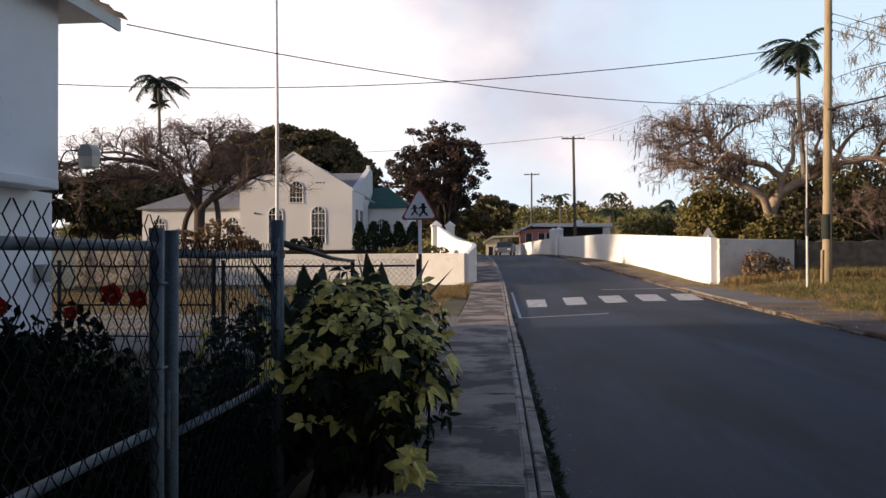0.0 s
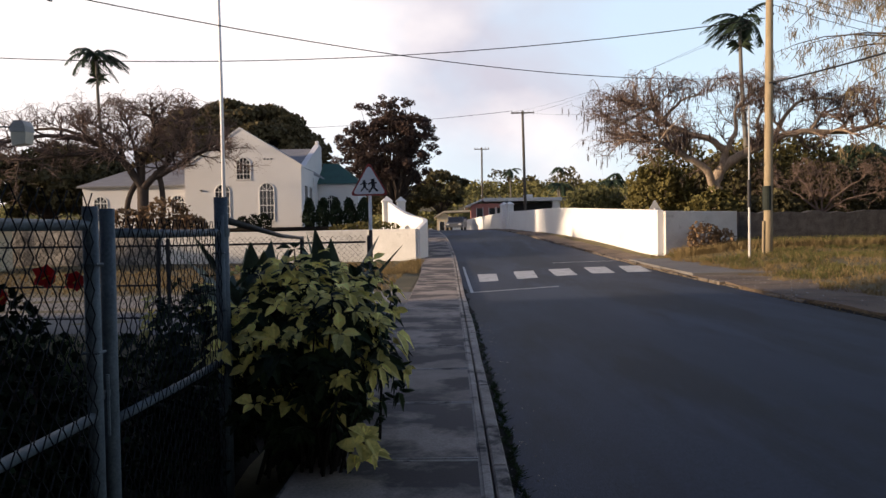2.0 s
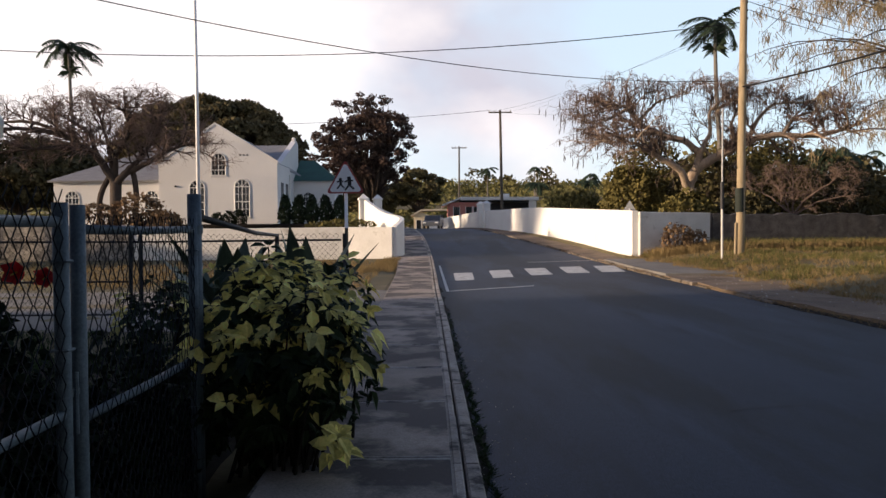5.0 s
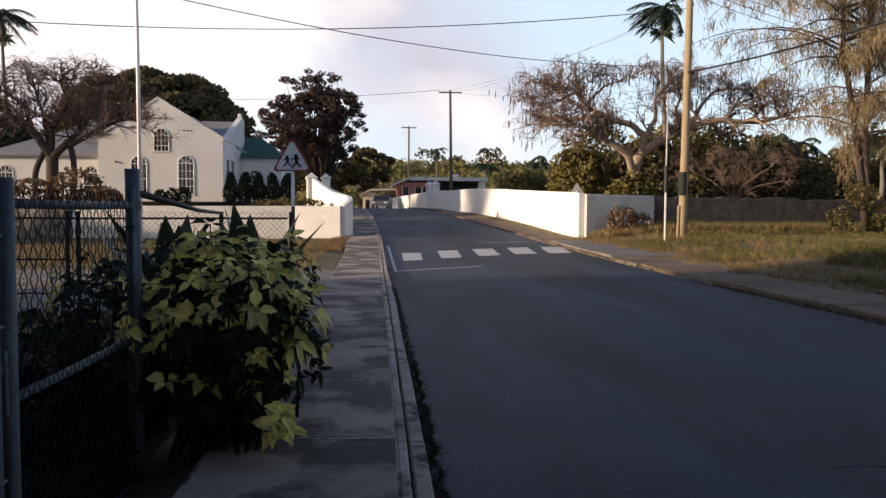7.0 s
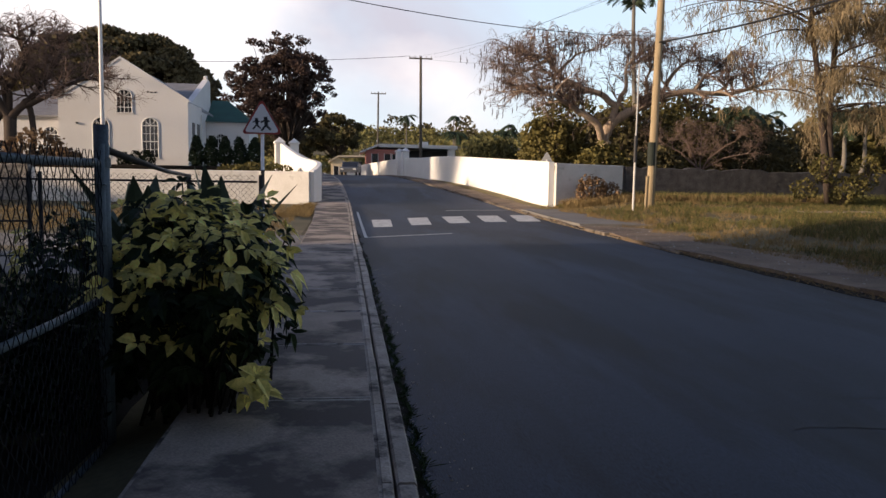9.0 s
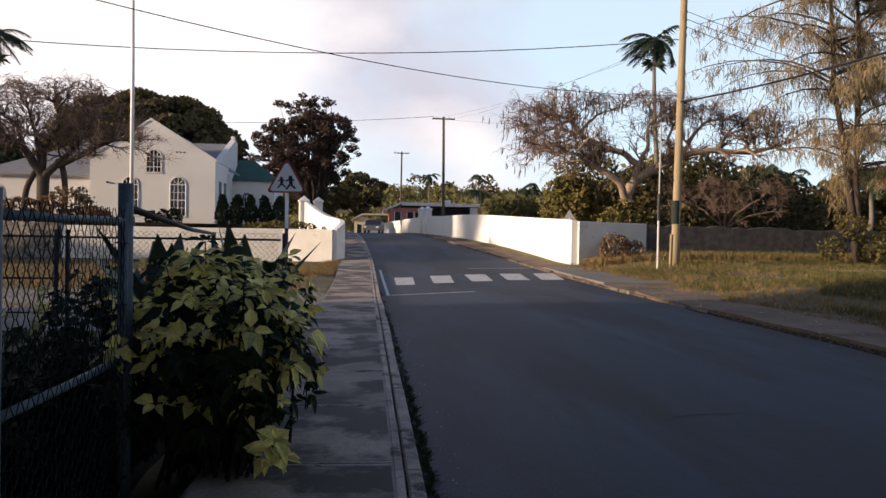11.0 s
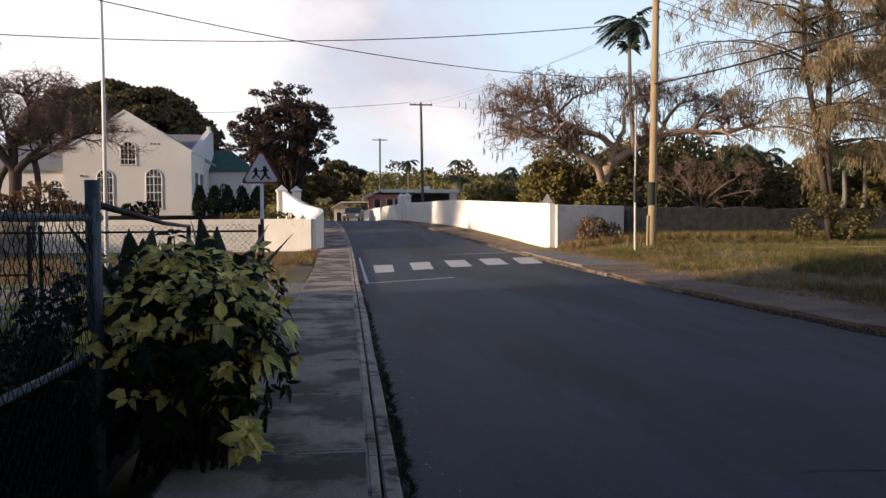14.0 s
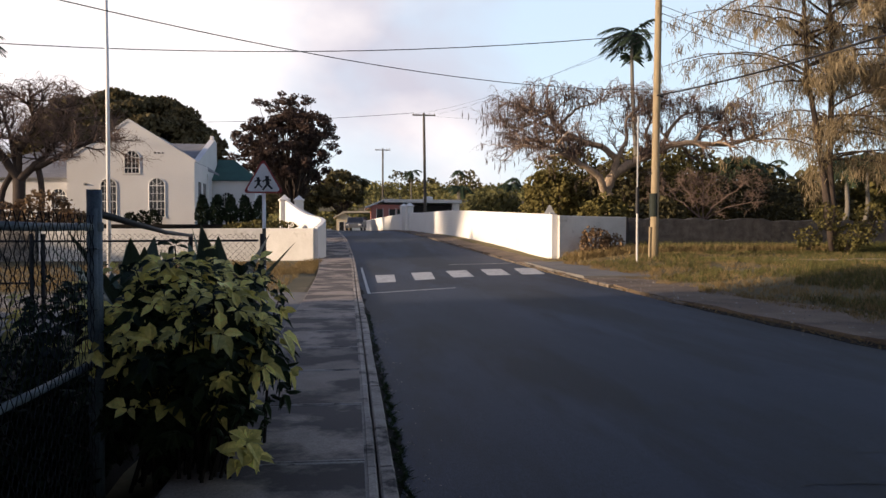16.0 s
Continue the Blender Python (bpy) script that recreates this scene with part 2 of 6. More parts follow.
M = {
    # asphalt base colour includes the blue skylight of the evening shade
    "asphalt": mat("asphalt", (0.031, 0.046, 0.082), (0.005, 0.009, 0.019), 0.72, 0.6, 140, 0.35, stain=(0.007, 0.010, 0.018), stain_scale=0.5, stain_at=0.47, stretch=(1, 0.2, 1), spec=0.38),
    "concrete": mat("pavement_concrete", (0.44, 0.36, 0.30), (0.22, 0.185, 0.155), 0.9, 2.2, 70, 0.3, stain=(0.085, 0.072, 0.066), stain_scale=1.1, stain_at=0.44, vary=0.15),
    "mortar": mat("pale_mortar", (0.50, 0.45, 0.40), (0.26, 0.235, 0.21), 0.9, 5, 60, 0.3, stain=(0.12, 0.105, 0.095), stain_scale=4.0, stain_at=0.52, vary=0.15),
    "kerb": mat("kerb_concrete", (0.45, 0.39, 0.33), (0.23, 0.20, 0.17), 0.9, 4, 60, 0.4, stain=(0.055, 0.048, 0.043), stain_scale=3.2, stain_at=0.53, vary=0.15),
    "old_kerb": mat("broken_kerb", (0.19, 0.155, 0.12), (0.08, 0.065, 0.052), 0.95, 4, 50, 0.6, stain=(0.05, 0.042, 0.034), stain_scale=2.2, stain_at=0.5, vary=0.25),
    "drive": mat("driveway_concrete", (0.20, 0.19, 0.175), (0.13, 0.12, 0.11), 0.9, 1.0, 40, 0.3, stain=(0.09, 0.085, 0.075), stain_scale=0.5),
    "dirt_path": mat("worn_path", (0.20, 0.145, 0.10), (0.095, 0.072, 0.054), 0.95, 1.3, 45, 0.6, stain=(0.085, 0.06, 0.042), stain_scale=0.5, stain_at=0.52),
    "white_line": mat("road_paint", (0.62, 0.62, 0.60), (0.34, 0.34, 0.34), 0.8, 5, 60, 0.2, stain=(0.1, 0.1, 0.105), stain_scale=3.0, stain_at=0.6),
    "ground": mat("dry_grass_ground", (0.135, 0.110, 0.052), (0.075, 0.064, 0.030), 0.95, 0.5, 18, 0.6, stain=(0.16, 0.125, 0.075), stain_scale=0.23, stain_at=0.55),
    "gravel": mat("pale_gravel", (0.34, 0.32, 0.29), (0.18, 0.165, 0.15), 0.9, 20, 90, 0.3, island=0.5),
    "sand": mat("pale_sand", (0.36, 0.30, 0.22), (0.25, 0.20, 0.14), 0.95, 1.5, 50, 0.4, stain=(0.14, 0.12, 0.07), stain_scale=0.9, stain_at=0.56),
    # soil colour is lowered to near-black to hold the yard's deep shade
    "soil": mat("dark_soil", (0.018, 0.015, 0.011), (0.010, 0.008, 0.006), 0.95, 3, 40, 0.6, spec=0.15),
    "white_wall": mat("white_wall_paint", (0.80, 0.79, 0.77), (0.72, 0.71, 0.69), 0.75, 0.7, 25, 0.12, stain=(0.52, 0.50, 0.46), stain_scale=0.8, stain_at=0.66),
    "old_white": mat("weathered_white_paint", (0.68, 0.66, 0.63), (0.52, 0.50, 0.47), 0.8, 1.2, 25, 0.2, stain=(0.36, 0.34, 0.30), stain_scale=0.9, stain_at=0.57),
    "church": mat("church_wall_paint", (0.70, 0.69, 0.69), (0.63, 0.62, 0.62), 0.75, 0.5, 14, 0.08, stain=(0.62, 0.60, 0.57), stain_scale=0.45, stain_at=0.68),
    "slate": mat("grey_roof", (0.23, 0.23, 0.24), (0.15, 0.15, 0.16), 0.75, 1.5, 20, 0.3, stretch=(1, 4, 1)),
    "green_roof": mat("green_roof", (0.028, 0.095, 0.068), (0.018, 0.062, 0.046), 0.6, 1.5, 20, 0.2),
    "rust_roof": mat("corrugated_roof", (0.17, 0.165, 0.16), (0.09, 0.085, 0.08), 0.6, 2, 20, 0.2),
    "glass": mat("window_glass", (0.012, 0.014, 0.018), (0.02, 0.022, 0.026), 0.12, 0.8, 5, 0.0, spec=0.6),
    "frame": mat("white_frame_paint", (0.72, 0.71, 0.70), (0.60, 0.59, 0.58), 0.6, 4, 40, 0.05),
    "stone": mat("dark_stone", (0.075, 0.071, 0.074), (0.024, 0.024, 0.026), 0.95, 3.5, 25, 0.8, stain=(0.10, 0.095, 0.09), stain_scale=2.5, stain_at=0.62),
    "rubble": mat("grey_rubble", (0.30, 0.275, 0.25), (0.075, 0.07, 0.066), 0.95, 3.2, 14, 1.0, stain=(0.05, 0.047, 0.045), stain_scale=2.2, stain_at=0.52),
    "galv": mat("galvanised_pipe", (0.15, 0.185, 0.21), (0.07, 0.09, 0.105), 0.6, 8, 90, 0.25, metal=0.15, stain=(0.085, 0.06, 0.045), stain_scale=6, stain_at=0.62),
    "wire": mat("fence_wire", (0.020, 0.022, 0.026), (0.010, 0.012, 0.014), 0.8, 20, 90, 0.0, spec=0.2),
    "dark_metal": mat("dark_metal", (0.03, 0.03, 0.035), (0.018, 0.018, 0.02), 0.6, 8, 60, 0.1),
    "cable": mat("black_cable", (0.012, 0.012, 0.014), (0.01, 0.01, 0.012), 0.7, 8, 60, 0.0),
    "pole_wood": mat("treated_pole", (0.38, 0.30, 0.19), (0.25, 0.195, 0.12), 0.85, 3, 40, 0.5, stain=(0.12, 0.09, 0.05), stain_scale=2, stain_at=0.6, stretch=(6, 6, 0.6)),
    "far_pole": mat("weathered_pole", (0.11, 0.095, 0.08), (0.07, 0.06, 0.05), 0.9, 3, 40, 0.3, stretch=(6, 6, 0.6)),
    "pole_band": mat("dark_band", (0.02, 0.028, 0.022), (0.012, 0.016, 0.013), 0.8, 8, 60, 0.2),
    "bark": mat("grey_bark", (0.44, 0.34, 0.25), (0.24, 0.18, 0.135), 0.95, 5, 40, 0.8, stretch=(2, 2, 0.7)),
    "bark_dark": mat("dark_bark", (0.075, 0.055, 0.045), (0.04, 0.03, 0.025), 0.95, 5, 40, 0.8, stretch=(2, 2, 0.7)),
    "twig": mat("bare_twigs", (0.20, 0.14, 0.115), (0.11, 0.08, 0.068), 0.95, 3, 30, 0.2),
    "twig_left": mat("bare_twigs_reddish", (0.20, 0.14, 0.115), (0.11, 0.077, 0.064), 0.95, 3, 30, 0.2),
    "palm_bark": mat("palm_bark", (0.21, 0.19, 0.165), (0.12, 0.11, 0.095), 0.95, 6, 40, 0.5, stretch=(1, 1, 3)),
    "palm_leaf": mat("palm_fronds", (0.045, 0.065, 0.035), (0.022, 0.035, 0.02), 0.6, 3, 20, 0.0, island=0.35, translucent=0.15, spec=0.15),
    "dark_leaf": mat("dark_reddish_leaves", (0.092, 0.060, 0.050), (0.045, 0.032, 0.027), 0.7, 0.6, 6, 0.0, island=0.4, translucent=0.12, spec=0.15),
    "rain_leaf": mat("dark_green_leaves", (0.110, 0.094, 0.045), (0.058, 0.052, 0.026), 0.75, 0.4, 6, 0.0, island=0.4, translucent=0.1, spec=0.15),
    "dome_leaf": mat("brownish_green_leaves", (0.145, 0.118, 0.060), (0.085, 0.070, 0.036), 0.8, 0.4, 6, 0.0, island=0.35, translucent=0.1, spec=0.15),
    "olive_leaf": mat("olive_leaves", (0.165, 0.138, 0.048), (0.085, 0.078, 0.028), 0.75, 0.3, 6, 0.0, island=0.45, translucent=0.15, spec=0.15),
    "far_leaf": mat("far_leaves", (0.22, 0.20, 0.075), (0.12, 0.115, 0.048), 0.8, 0.12, 4, 0.0, island=0.35, translucent=0.1, spec=0.15),
    "casuarina": mat("casuarina_needles", (0.30, 0.235, 0.14), (0.165, 0.13, 0.08), 0.8, 0.5, 8, 0.0, island=0.35, translucent=0.2, spec=0.15),
    # hedge leaves darkened in colour for the deep shade behind the gate
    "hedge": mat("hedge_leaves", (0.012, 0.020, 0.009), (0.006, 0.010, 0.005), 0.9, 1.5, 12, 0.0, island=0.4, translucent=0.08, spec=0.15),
    "cypress": mat("cypress_leaves", (0.028, 0.042, 0.022), (0.014, 0.022, 0.012), 0.8, 1.5, 12, 0.0, island=0.35, spec=0.15),
    # bush colours carry its light: pale lit leaves, near-black shaded leaves and stems
    "leaf_yellow_lit": mat("lit_variegated_leaf", (0.95, 0.80, 0.27), (0.58, 0.52, 0.14), 0.6, 14, 60, 0.1, island=0.45, translucent=0.25),
    "leaf_green_shaded": mat("shaded_bush_leaf", (0.026, 0.040, 0.015), (0.012, 0.020, 0.008), 0.55, 9, 60, 0.1, island=0.4, translucent=0.15, spec=0.15),
    "dark_stem": mat("shaded_stems", (0.022, 0.017, 0.012), (0.012, 0.009, 0.007), 0.9, 6, 40, 0.2, spec=0.15),
    "agave": mat("agave_leaf", (0.11, 0.145, 0.095), (0.065, 0.09, 0.06), 0.6, 6, 40, 0.1, vary=0.2),
    "dry_brush": mat("dry_brush", (0.22, 0.145, 0.085), (0.12, 0.08, 0.05), 0.9, 2, 15, 0.0, island=0.35, translucent=0.1, spec=0.15),
    "grass": mat("grass_blades", (0.155, 0.145, 0.052), (0.072, 0.078, 0.028), 0.8, 0.5, 8, 0.0, island=0.35, translucent=0.2, spec=0.15),
    # darker copy of the grass, with the yard's shade in its colour
    "lawn": mat("lawn_blades", (0.045, 0.07, 0.024), (0.02, 0.034, 0.012), 0.8, 0.5, 8, 0.0, island=0.35, translucent=0.15, spec=0.15),
    "dry_grass": mat("dry_grass_blades", (0.30, 0.22, 0.105), (0.18, 0.13, 0.062), 0.85, 0.5, 8, 0.0, island=0.3, translucent=0.2, spec=0.15),
    "red": mat("red_petal", (0.45, 0.012, 0.015), (0.28, 0.008, 0.012), 0.6, 9, 60, 0.0, translucent=0.2),
    "sign_white": mat("sign_white", (0.86, 0.85, 0.86), (0.78, 0.77, 0.78), 0.5, 3, 40, 0.02),
    "sign_red": mat("sign_red", (0.34, 0.045, 0.045), (0.22, 0.035, 0.035), 0.5, 4, 40, 0.05),
    "sign_black": mat("sign_black", (0.012, 0.013, 0.02), (0.01, 0.01, 0.015), 0.5, 4, 40, 0.0),
    "sign_back": mat("sign_back_metal", (0.42, 0.42, 0.42), (0.33, 0.33, 0.33), 0.55, 4, 40, 0.05, metal=0.2),
    "house": mat("house_wall_paint", (0.80, 0.81, 0.83), (0.73, 0.74, 0.77), 0.8, 1.2, 30, 0.1, stain=(0.33, 0.33, 0.34), stain_scale=0.8, stain_at=0.66),
    "pink": mat("pink_wall_paint", (0.48, 0.20, 0.17), (0.40, 0.16, 0.14), 0.8, 1, 12, 0.05),
    "cream": mat("cream_wall_paint", (0.66, 0.55, 0.38), (0.56, 0.46, 0.31), 0.8, 1, 12, 0.05),
    "beige_roof": mat("beige_roof", (0.46, 0.41, 0.33), (0.35, 0.31, 0.25), 0.8, 2, 15, 0.1),
    "yellow": mat("yellow_paint", (0.42, 0.28, 0.04), (0.32, 0.21, 0.03), 0.7, 3, 30, 0.1),
    "lamp_shade": mat("lamp_shade", (0.42, 0.40, 0.37), (0.34, 0.32, 0.30), 0.5, 4, 40, 0.05),
    "lamp_glass": mat("frosted_lamp_glass", (0.60, 0.54, 0.42), (0.52, 0.47, 0.37), 0.35, 4, 40, 0.0),
    "car": mat("car_paint", (0.10, 0.11, 0.13), (0.09, 0.10, 0.12), 0.25, 2, 10, 0.0),
    "van": mat("van_paint", (0.62, 0.62, 0.62), (0.58, 0.58, 0.58), 0.3, 2, 10, 0.0),
    "rubber": mat("tyre_rubber", (0.015, 0.015, 0.016), (0.01, 0.01, 0.011), 0.9, 8, 60, 0.1),
}


# ---- mesh tools ----
class Geo:
    """Collects vertices and faces of one mesh."""

    def __init__(self):
        self.v, self.f = [], []

    def add(self, verts, faces):
        n = len(self.v)
        self.v.extend(tuple(p) for p in verts)
        self.f.extend(tuple(n + k for k in q) for q in faces)
        return self

    def box(self, x0, x1, y0, y1, z0, z1, b=0.0, m=None):
        lo, hi = Vector((x0, y0, z0)), Vector((x1, y1, z1))
        mid = (lo + hi) / 2
        if b <= 0:
            vs = [Vector((x, y, z)) for x in (x0, x1) for y in (y0, y1) for z in (z0, z1)]
            fs = [(0, 1, 3, 2), (4, 6, 7, 5), (0, 4, 5, 1), (2, 3, 7, 6), (0, 2, 6, 4), (1, 5, 7, 3)]
        else:
            vs, at = [], {}
            for c in range(8):
                s = ((c >> 2) & 1, (c >> 1) & 1, c & 1)
                for a in range(3):
                    p = Vector([hi[k] if s[k] else lo[k] for k in range(3)])
                    for k in range(3):
                        if k != a:
                            p[k] += -b if s[k] else b
                    at[s, a] = len(vs)
                    vs.append(p)
            fs = []
            for a in range(3):
                o = [k for k in range(3) if k != a]
                for side in (0, 1):
                    q = []
                    for u, w in ((0, 0), (1, 0), (1, 1), (0, 1)):
                        s = [0, 0, 0]
                        s[a], s[o[0]], s[o[1]] = side, u, w
                        q.append(at[tuple(s), a])
                    fs.append(tuple(q))
                for u in (0, 1):
                    for w in (0, 1):
                        s0, s1 = [0, 0, 0], [0, 0, 0]
                        s0[o[0]] = s1[o[0]] = u
                        s0[o[1]] = s1[o[1]] = w
                        s1[a] = 1
                        fs.append((at[tuple(s0), o[0]], at[tuple(s1), o[0]], at[tuple(s1), o[1]], at[tuple(s0), o[1]]))
            for c in range(8):
                s = ((c >> 2) & 1, (c >> 1) & 1, c & 1)
                fs.append(tuple(at[s, a] for a in range(3)))
            good = []
            for q in fs:
                p = [vs[k] for k in q]
                n = (p[1] - p[0]).cross(p[2] - p[0])
                good.append(q if n.dot(sum(p, Vector()) / len(p) - mid) > 0 else q[::-1])
            fs = good
        if m is not None:
            vs = [m @ p for p in vs]
        return self.add(vs, fs)

    def tube(self, path, radii, n=6, caps=True):
        path = [Vector(p) for p in path]
        if isinstance(radii, (int, float)):
            radii = [radii] * len(path)
        start = len(self.v)
        side = None
        for k, p in enumerate(path):
            d = path[min(k + 1, len(path) - 1)] - path[max(k - 1, 0)]
            d = d.normalized() if d.length > 1e-9 else Vector((0, 0, 1))
            if side is None:
                side = d.cross(Vector((0, 0, 1)) if abs(d.z) < 0.9 else Vector((1, 0, 0))).normalized()
            else:
                side = (side - d * side.dot(d))
                side = side.normalized() if side.length > 1e-6 else d.orthogonal().normalized()
            up = d.cross(side)
            for j in range(n):
                a = 2 * math.pi * j / n
                self.v.append(tuple(p + (side * math.cos(a) + up * math.sin(a)) * radii[k]))
        for k in range(len(path) - 1):
            for j in range(n):
                a, b = start + k * n + j, start + k * n + (j + 1) % n
                self.f.append((a, b, b + n, a + n))
        if caps:
            self.f.append(tuple(start + j for j in range(n))[::-1])
            e = start + (len(path) - 1) * n
            self.f.append(tuple(e + j for j in range(n)))
        return self

    def prism(self, outline, y0, y1):
        """An outline in x and z, pushed from y0 to y1."""
        n = len(outline)
        vs = [(x, y0, z) for x, z in outline] + [(x, y1, z) for x, z in outline]
        fs = [tuple(range(n)), tuple(range(2 * n - 1, n - 1, -1))]
        fs += [(k, n + k, n + (k + 1) % n, (k + 1) % n) for k in range(n)]
        return self.add(vs, [q[::-1] for q in fs])


def obj(name, geo, material, parent=None, label="", smooth=False, at=None):
    me = bpy.data.meshes.new(name)
    me.from_pydata(geo.v, [], geo.f)
    me.update()
    if smooth:
        me.polygons.foreach_set("use_smooth", [True] * len(me.polygons))
    me.materials.append(M[material])
    ob = new(name, me)
    if parent is not None:
        ob.parent = parent
    if at is not None:
        ob.matrix_local = at
    if label:
        ob["label"] = label
    return ob


def thing(name, label, category, group="", kind="", at=None):
    e = new(name)
    e.empty_display_size = 0.2
    if at is not None:
        e.matrix_world = at
    return tagged(e, label, category, group, kind)


def curve_at(table, y):
    """The value at y of an even table of (y, value), or of a short list."""
    if isinstance(table, tuple):
        y0, step, vs = table
        k = (y - y0) / step
        i = int(max(0, min(len(vs) - 2, math.floor(k))))
        u = min(1.0, max(0.0, k - i))
        return vs[i] * (1 - u) + vs[i + 1] * u
    for (a, p), (b, q) in zip(table, table[1:]):
        if y <= b:
            return p + (q - p) * max(0.0, (y - a) / (b - a))
    return table[-1][1]


def smooth_table(table, step=1.0, width=3.0):
    ys = np.arange(table[0][0], table[-1][0], step)
    vs = np.interp(ys, [p[0] for p in table], [p[1] for p in table])
    n = int(width / step)
    pad = np.r_[np.full(n, vs[0]), vs, np.full(n, vs[-1])]
    vs = np.convolve(pad, np.ones(2 * n + 1) / (2 * n + 1), "valid")
    return (float(ys[0]), step, vs.tolist())


def fade(a, b, t):
    t = min(1.0, max(0.0, (t - a) / (b - a)))
    return t * t * (3 - 2 * t)


# the lie of the land: height along the road, its kerbs
RISE = smooth_table([(-60, 0), (20, 0), (26, 0.03), (33, 0.25), (38, 0.55), (44, 0.95), (50, 1.25), (58, 1.5), (66, 1.66), (76, 1.70), (90, 1.55), (120, 0.8), (170, 0.4), (520, 0.4)])
KERB_L = smooth_table([(-60, 0.23), (4, 0.228), (7, 0.195), (10, 0.155), (14, 0.11), (18, 0.04), (26, -0.05), (33, -0.18), (40, -0.45), (46, -0.75), (58, -1.5), (68, -2.4), (80, -3.6), (110, -9), (150, -22), (520, -60)])
KERB_R = smooth_table([(-60, 6.9), (10, 6.85), (15, 6.75), (21, 7.0), (27, 6.9), (31, 6.75), (36, 6.3), (44, 4.9), (50, 4.3), (58, 3.7), (66, 3.1), (80, 1.9), (110, -3), (150, -16), (520, -54)])
LAWN_L = [(-60, 0.0), (26, 0.03), (34, 0.2), (40, 0.9), (50, 1.9), (80, 2.2), (520, 2.2)]


PAVE_W = [(-60, 1.33), (4, 1.325), (8, 1.28), (10, 1.26), (12, 1.29), (16, 1.26), (24, 1.33), (30, 1.45), (34, 1.62), (40, 1.6), (60, 1.5), (520, 1.5)]


def land(x, y):
    z = curve_at(RISE, y)
    l, r = curve_at(KERB_L, y) - curve_at(PAVE_W, y), curve_at(KERB_R, y) + 1.4 + 1.1 * (1 - fade(20, 29, y))
    if x < l:
        k = fade(0, 4, l - x)
        z = z * (1 - k) + curve_at(LAWN_L, y) * k + 0.03
        z -= 0.19 * fade(0.02, 0.35, l - x) * (1 - fade(9.6, 11.0, y))
    elif x > r:
        z = z + 0.10 + 0.36 * fade(0, 4.0, x - r) + 0.5 * fade(34, 60, y) * fade(2, 6, x - r)
    hill = 9.0 * fade(120, 270, y) * fade(-140, 10, x + 0.3 * y) + 3.5 * fade(120, 240, y)
    return z + hill


# ---- ground, road, pavements ----
def strip(name, ys, left, right, height, material, label, thick=0.0, kind="structure", parent=None, crown=0.0, cols=2):
    """A sheet along the road between two lines, with its thickness below."""
    g = Geo()
    for y in ys:
        a, b = left(y), right(y)
        for k in range(cols):
            u = k / (cols - 1)
            g.v.append((a + (b - a) * u, y, height(y) + crown * (1 - (2 * u - 1) ** 2)))
    n = cols
    for i in range(len(ys) - 1):
        for k in range(cols - 1):
            a = i * n + k
            g.f.append((a, a + 1, a + n + 1, a + n))
    if thick:
        base = len(g.v)
        g.v += [(p[0], p[1], p[2] - thick) for p in g.v[:base]]
        for i in range(len(ys) - 1):
            a, b = i * n, i * n + n - 1
            g.f.append((a, a + n, base + a + n, base + a))
            g.f.append((b + n, b, base + b, base + b + n))
        a = 0
        g.f.append((a, base + a, base + n - 1, n - 1))
        a = (len(ys) - 1) * n
        g.f.append((a, a + n - 1, base + a + n - 1, base + a))
    ob = obj(name, g, material, parent, smooth=False)
    if parent is not None:
        return ob
    return tagged(ob, label, name.split("_")[0], kind=kind)


def rise(y):
    return curve_at(RISE, y)


def kl(y):
    return curve_at(KERB_L, y)


def pw(y):
    return curve_at(PAVE_W, y)


def kr(y):
    return curve_at(KERB_R, y)


def make_ground():
    ys = [-60, -40, -25, -12, -6, -3] + [k * 0.75 for k in range(0, 120)] + [92, 96, 100, 106, 112, 120, 130, 142, 155, 170, 185, 200, 220, 240, 260, 290, 330, 400, 480, 900, 2500]
    outs = [0, 0.3, 0.8, 1.4, 1.45, 2, 2.6, 3.2, 4, 5, 6.5, 8, 10, 13, 17, 22, 28, 36, 46, 60, 80, 110, 150, 220, 400, 1200, 2500]
    g = Geo()
    for y in ys:
        yy = min(y, 500)
        row = [kl(yy) - o for o in reversed(outs)] + [kr(yy) + o for o in outs]
        for x in row:
            under = kl(yy) - pw(yy) - 0.03 < x < kr(yy) + 1.43
            z = land(x, yy) + 0.02 * noise.noise((x * 0.9, y * 0.9, 0)) - (0.14 if under and y < 150 else 0)
            g.v.append((x, y, z))
    n = 2 * len(outs)
    for i in range(len(ys) - 1):
        for k in range(n - 1):
            a = i * n + k
            g.f.append((a, a + 1, a + n + 1, a + n))
    tagged(obj("ground", g, "ground", smooth=True), "dry grassy ground with bare brown patches", "ground", kind="structure")


make_ground()
YS = [-30, -15, -6] + [k * 1.0 for k in range(-3, 96)]
strip("road", YS, lambda y: kl(y), lambda y: kr(y), lambda y: rise(y), "asphalt", "dark grey asphalt road, coloured bluish for evening shade", 0.2, crown=0.03, cols=7)


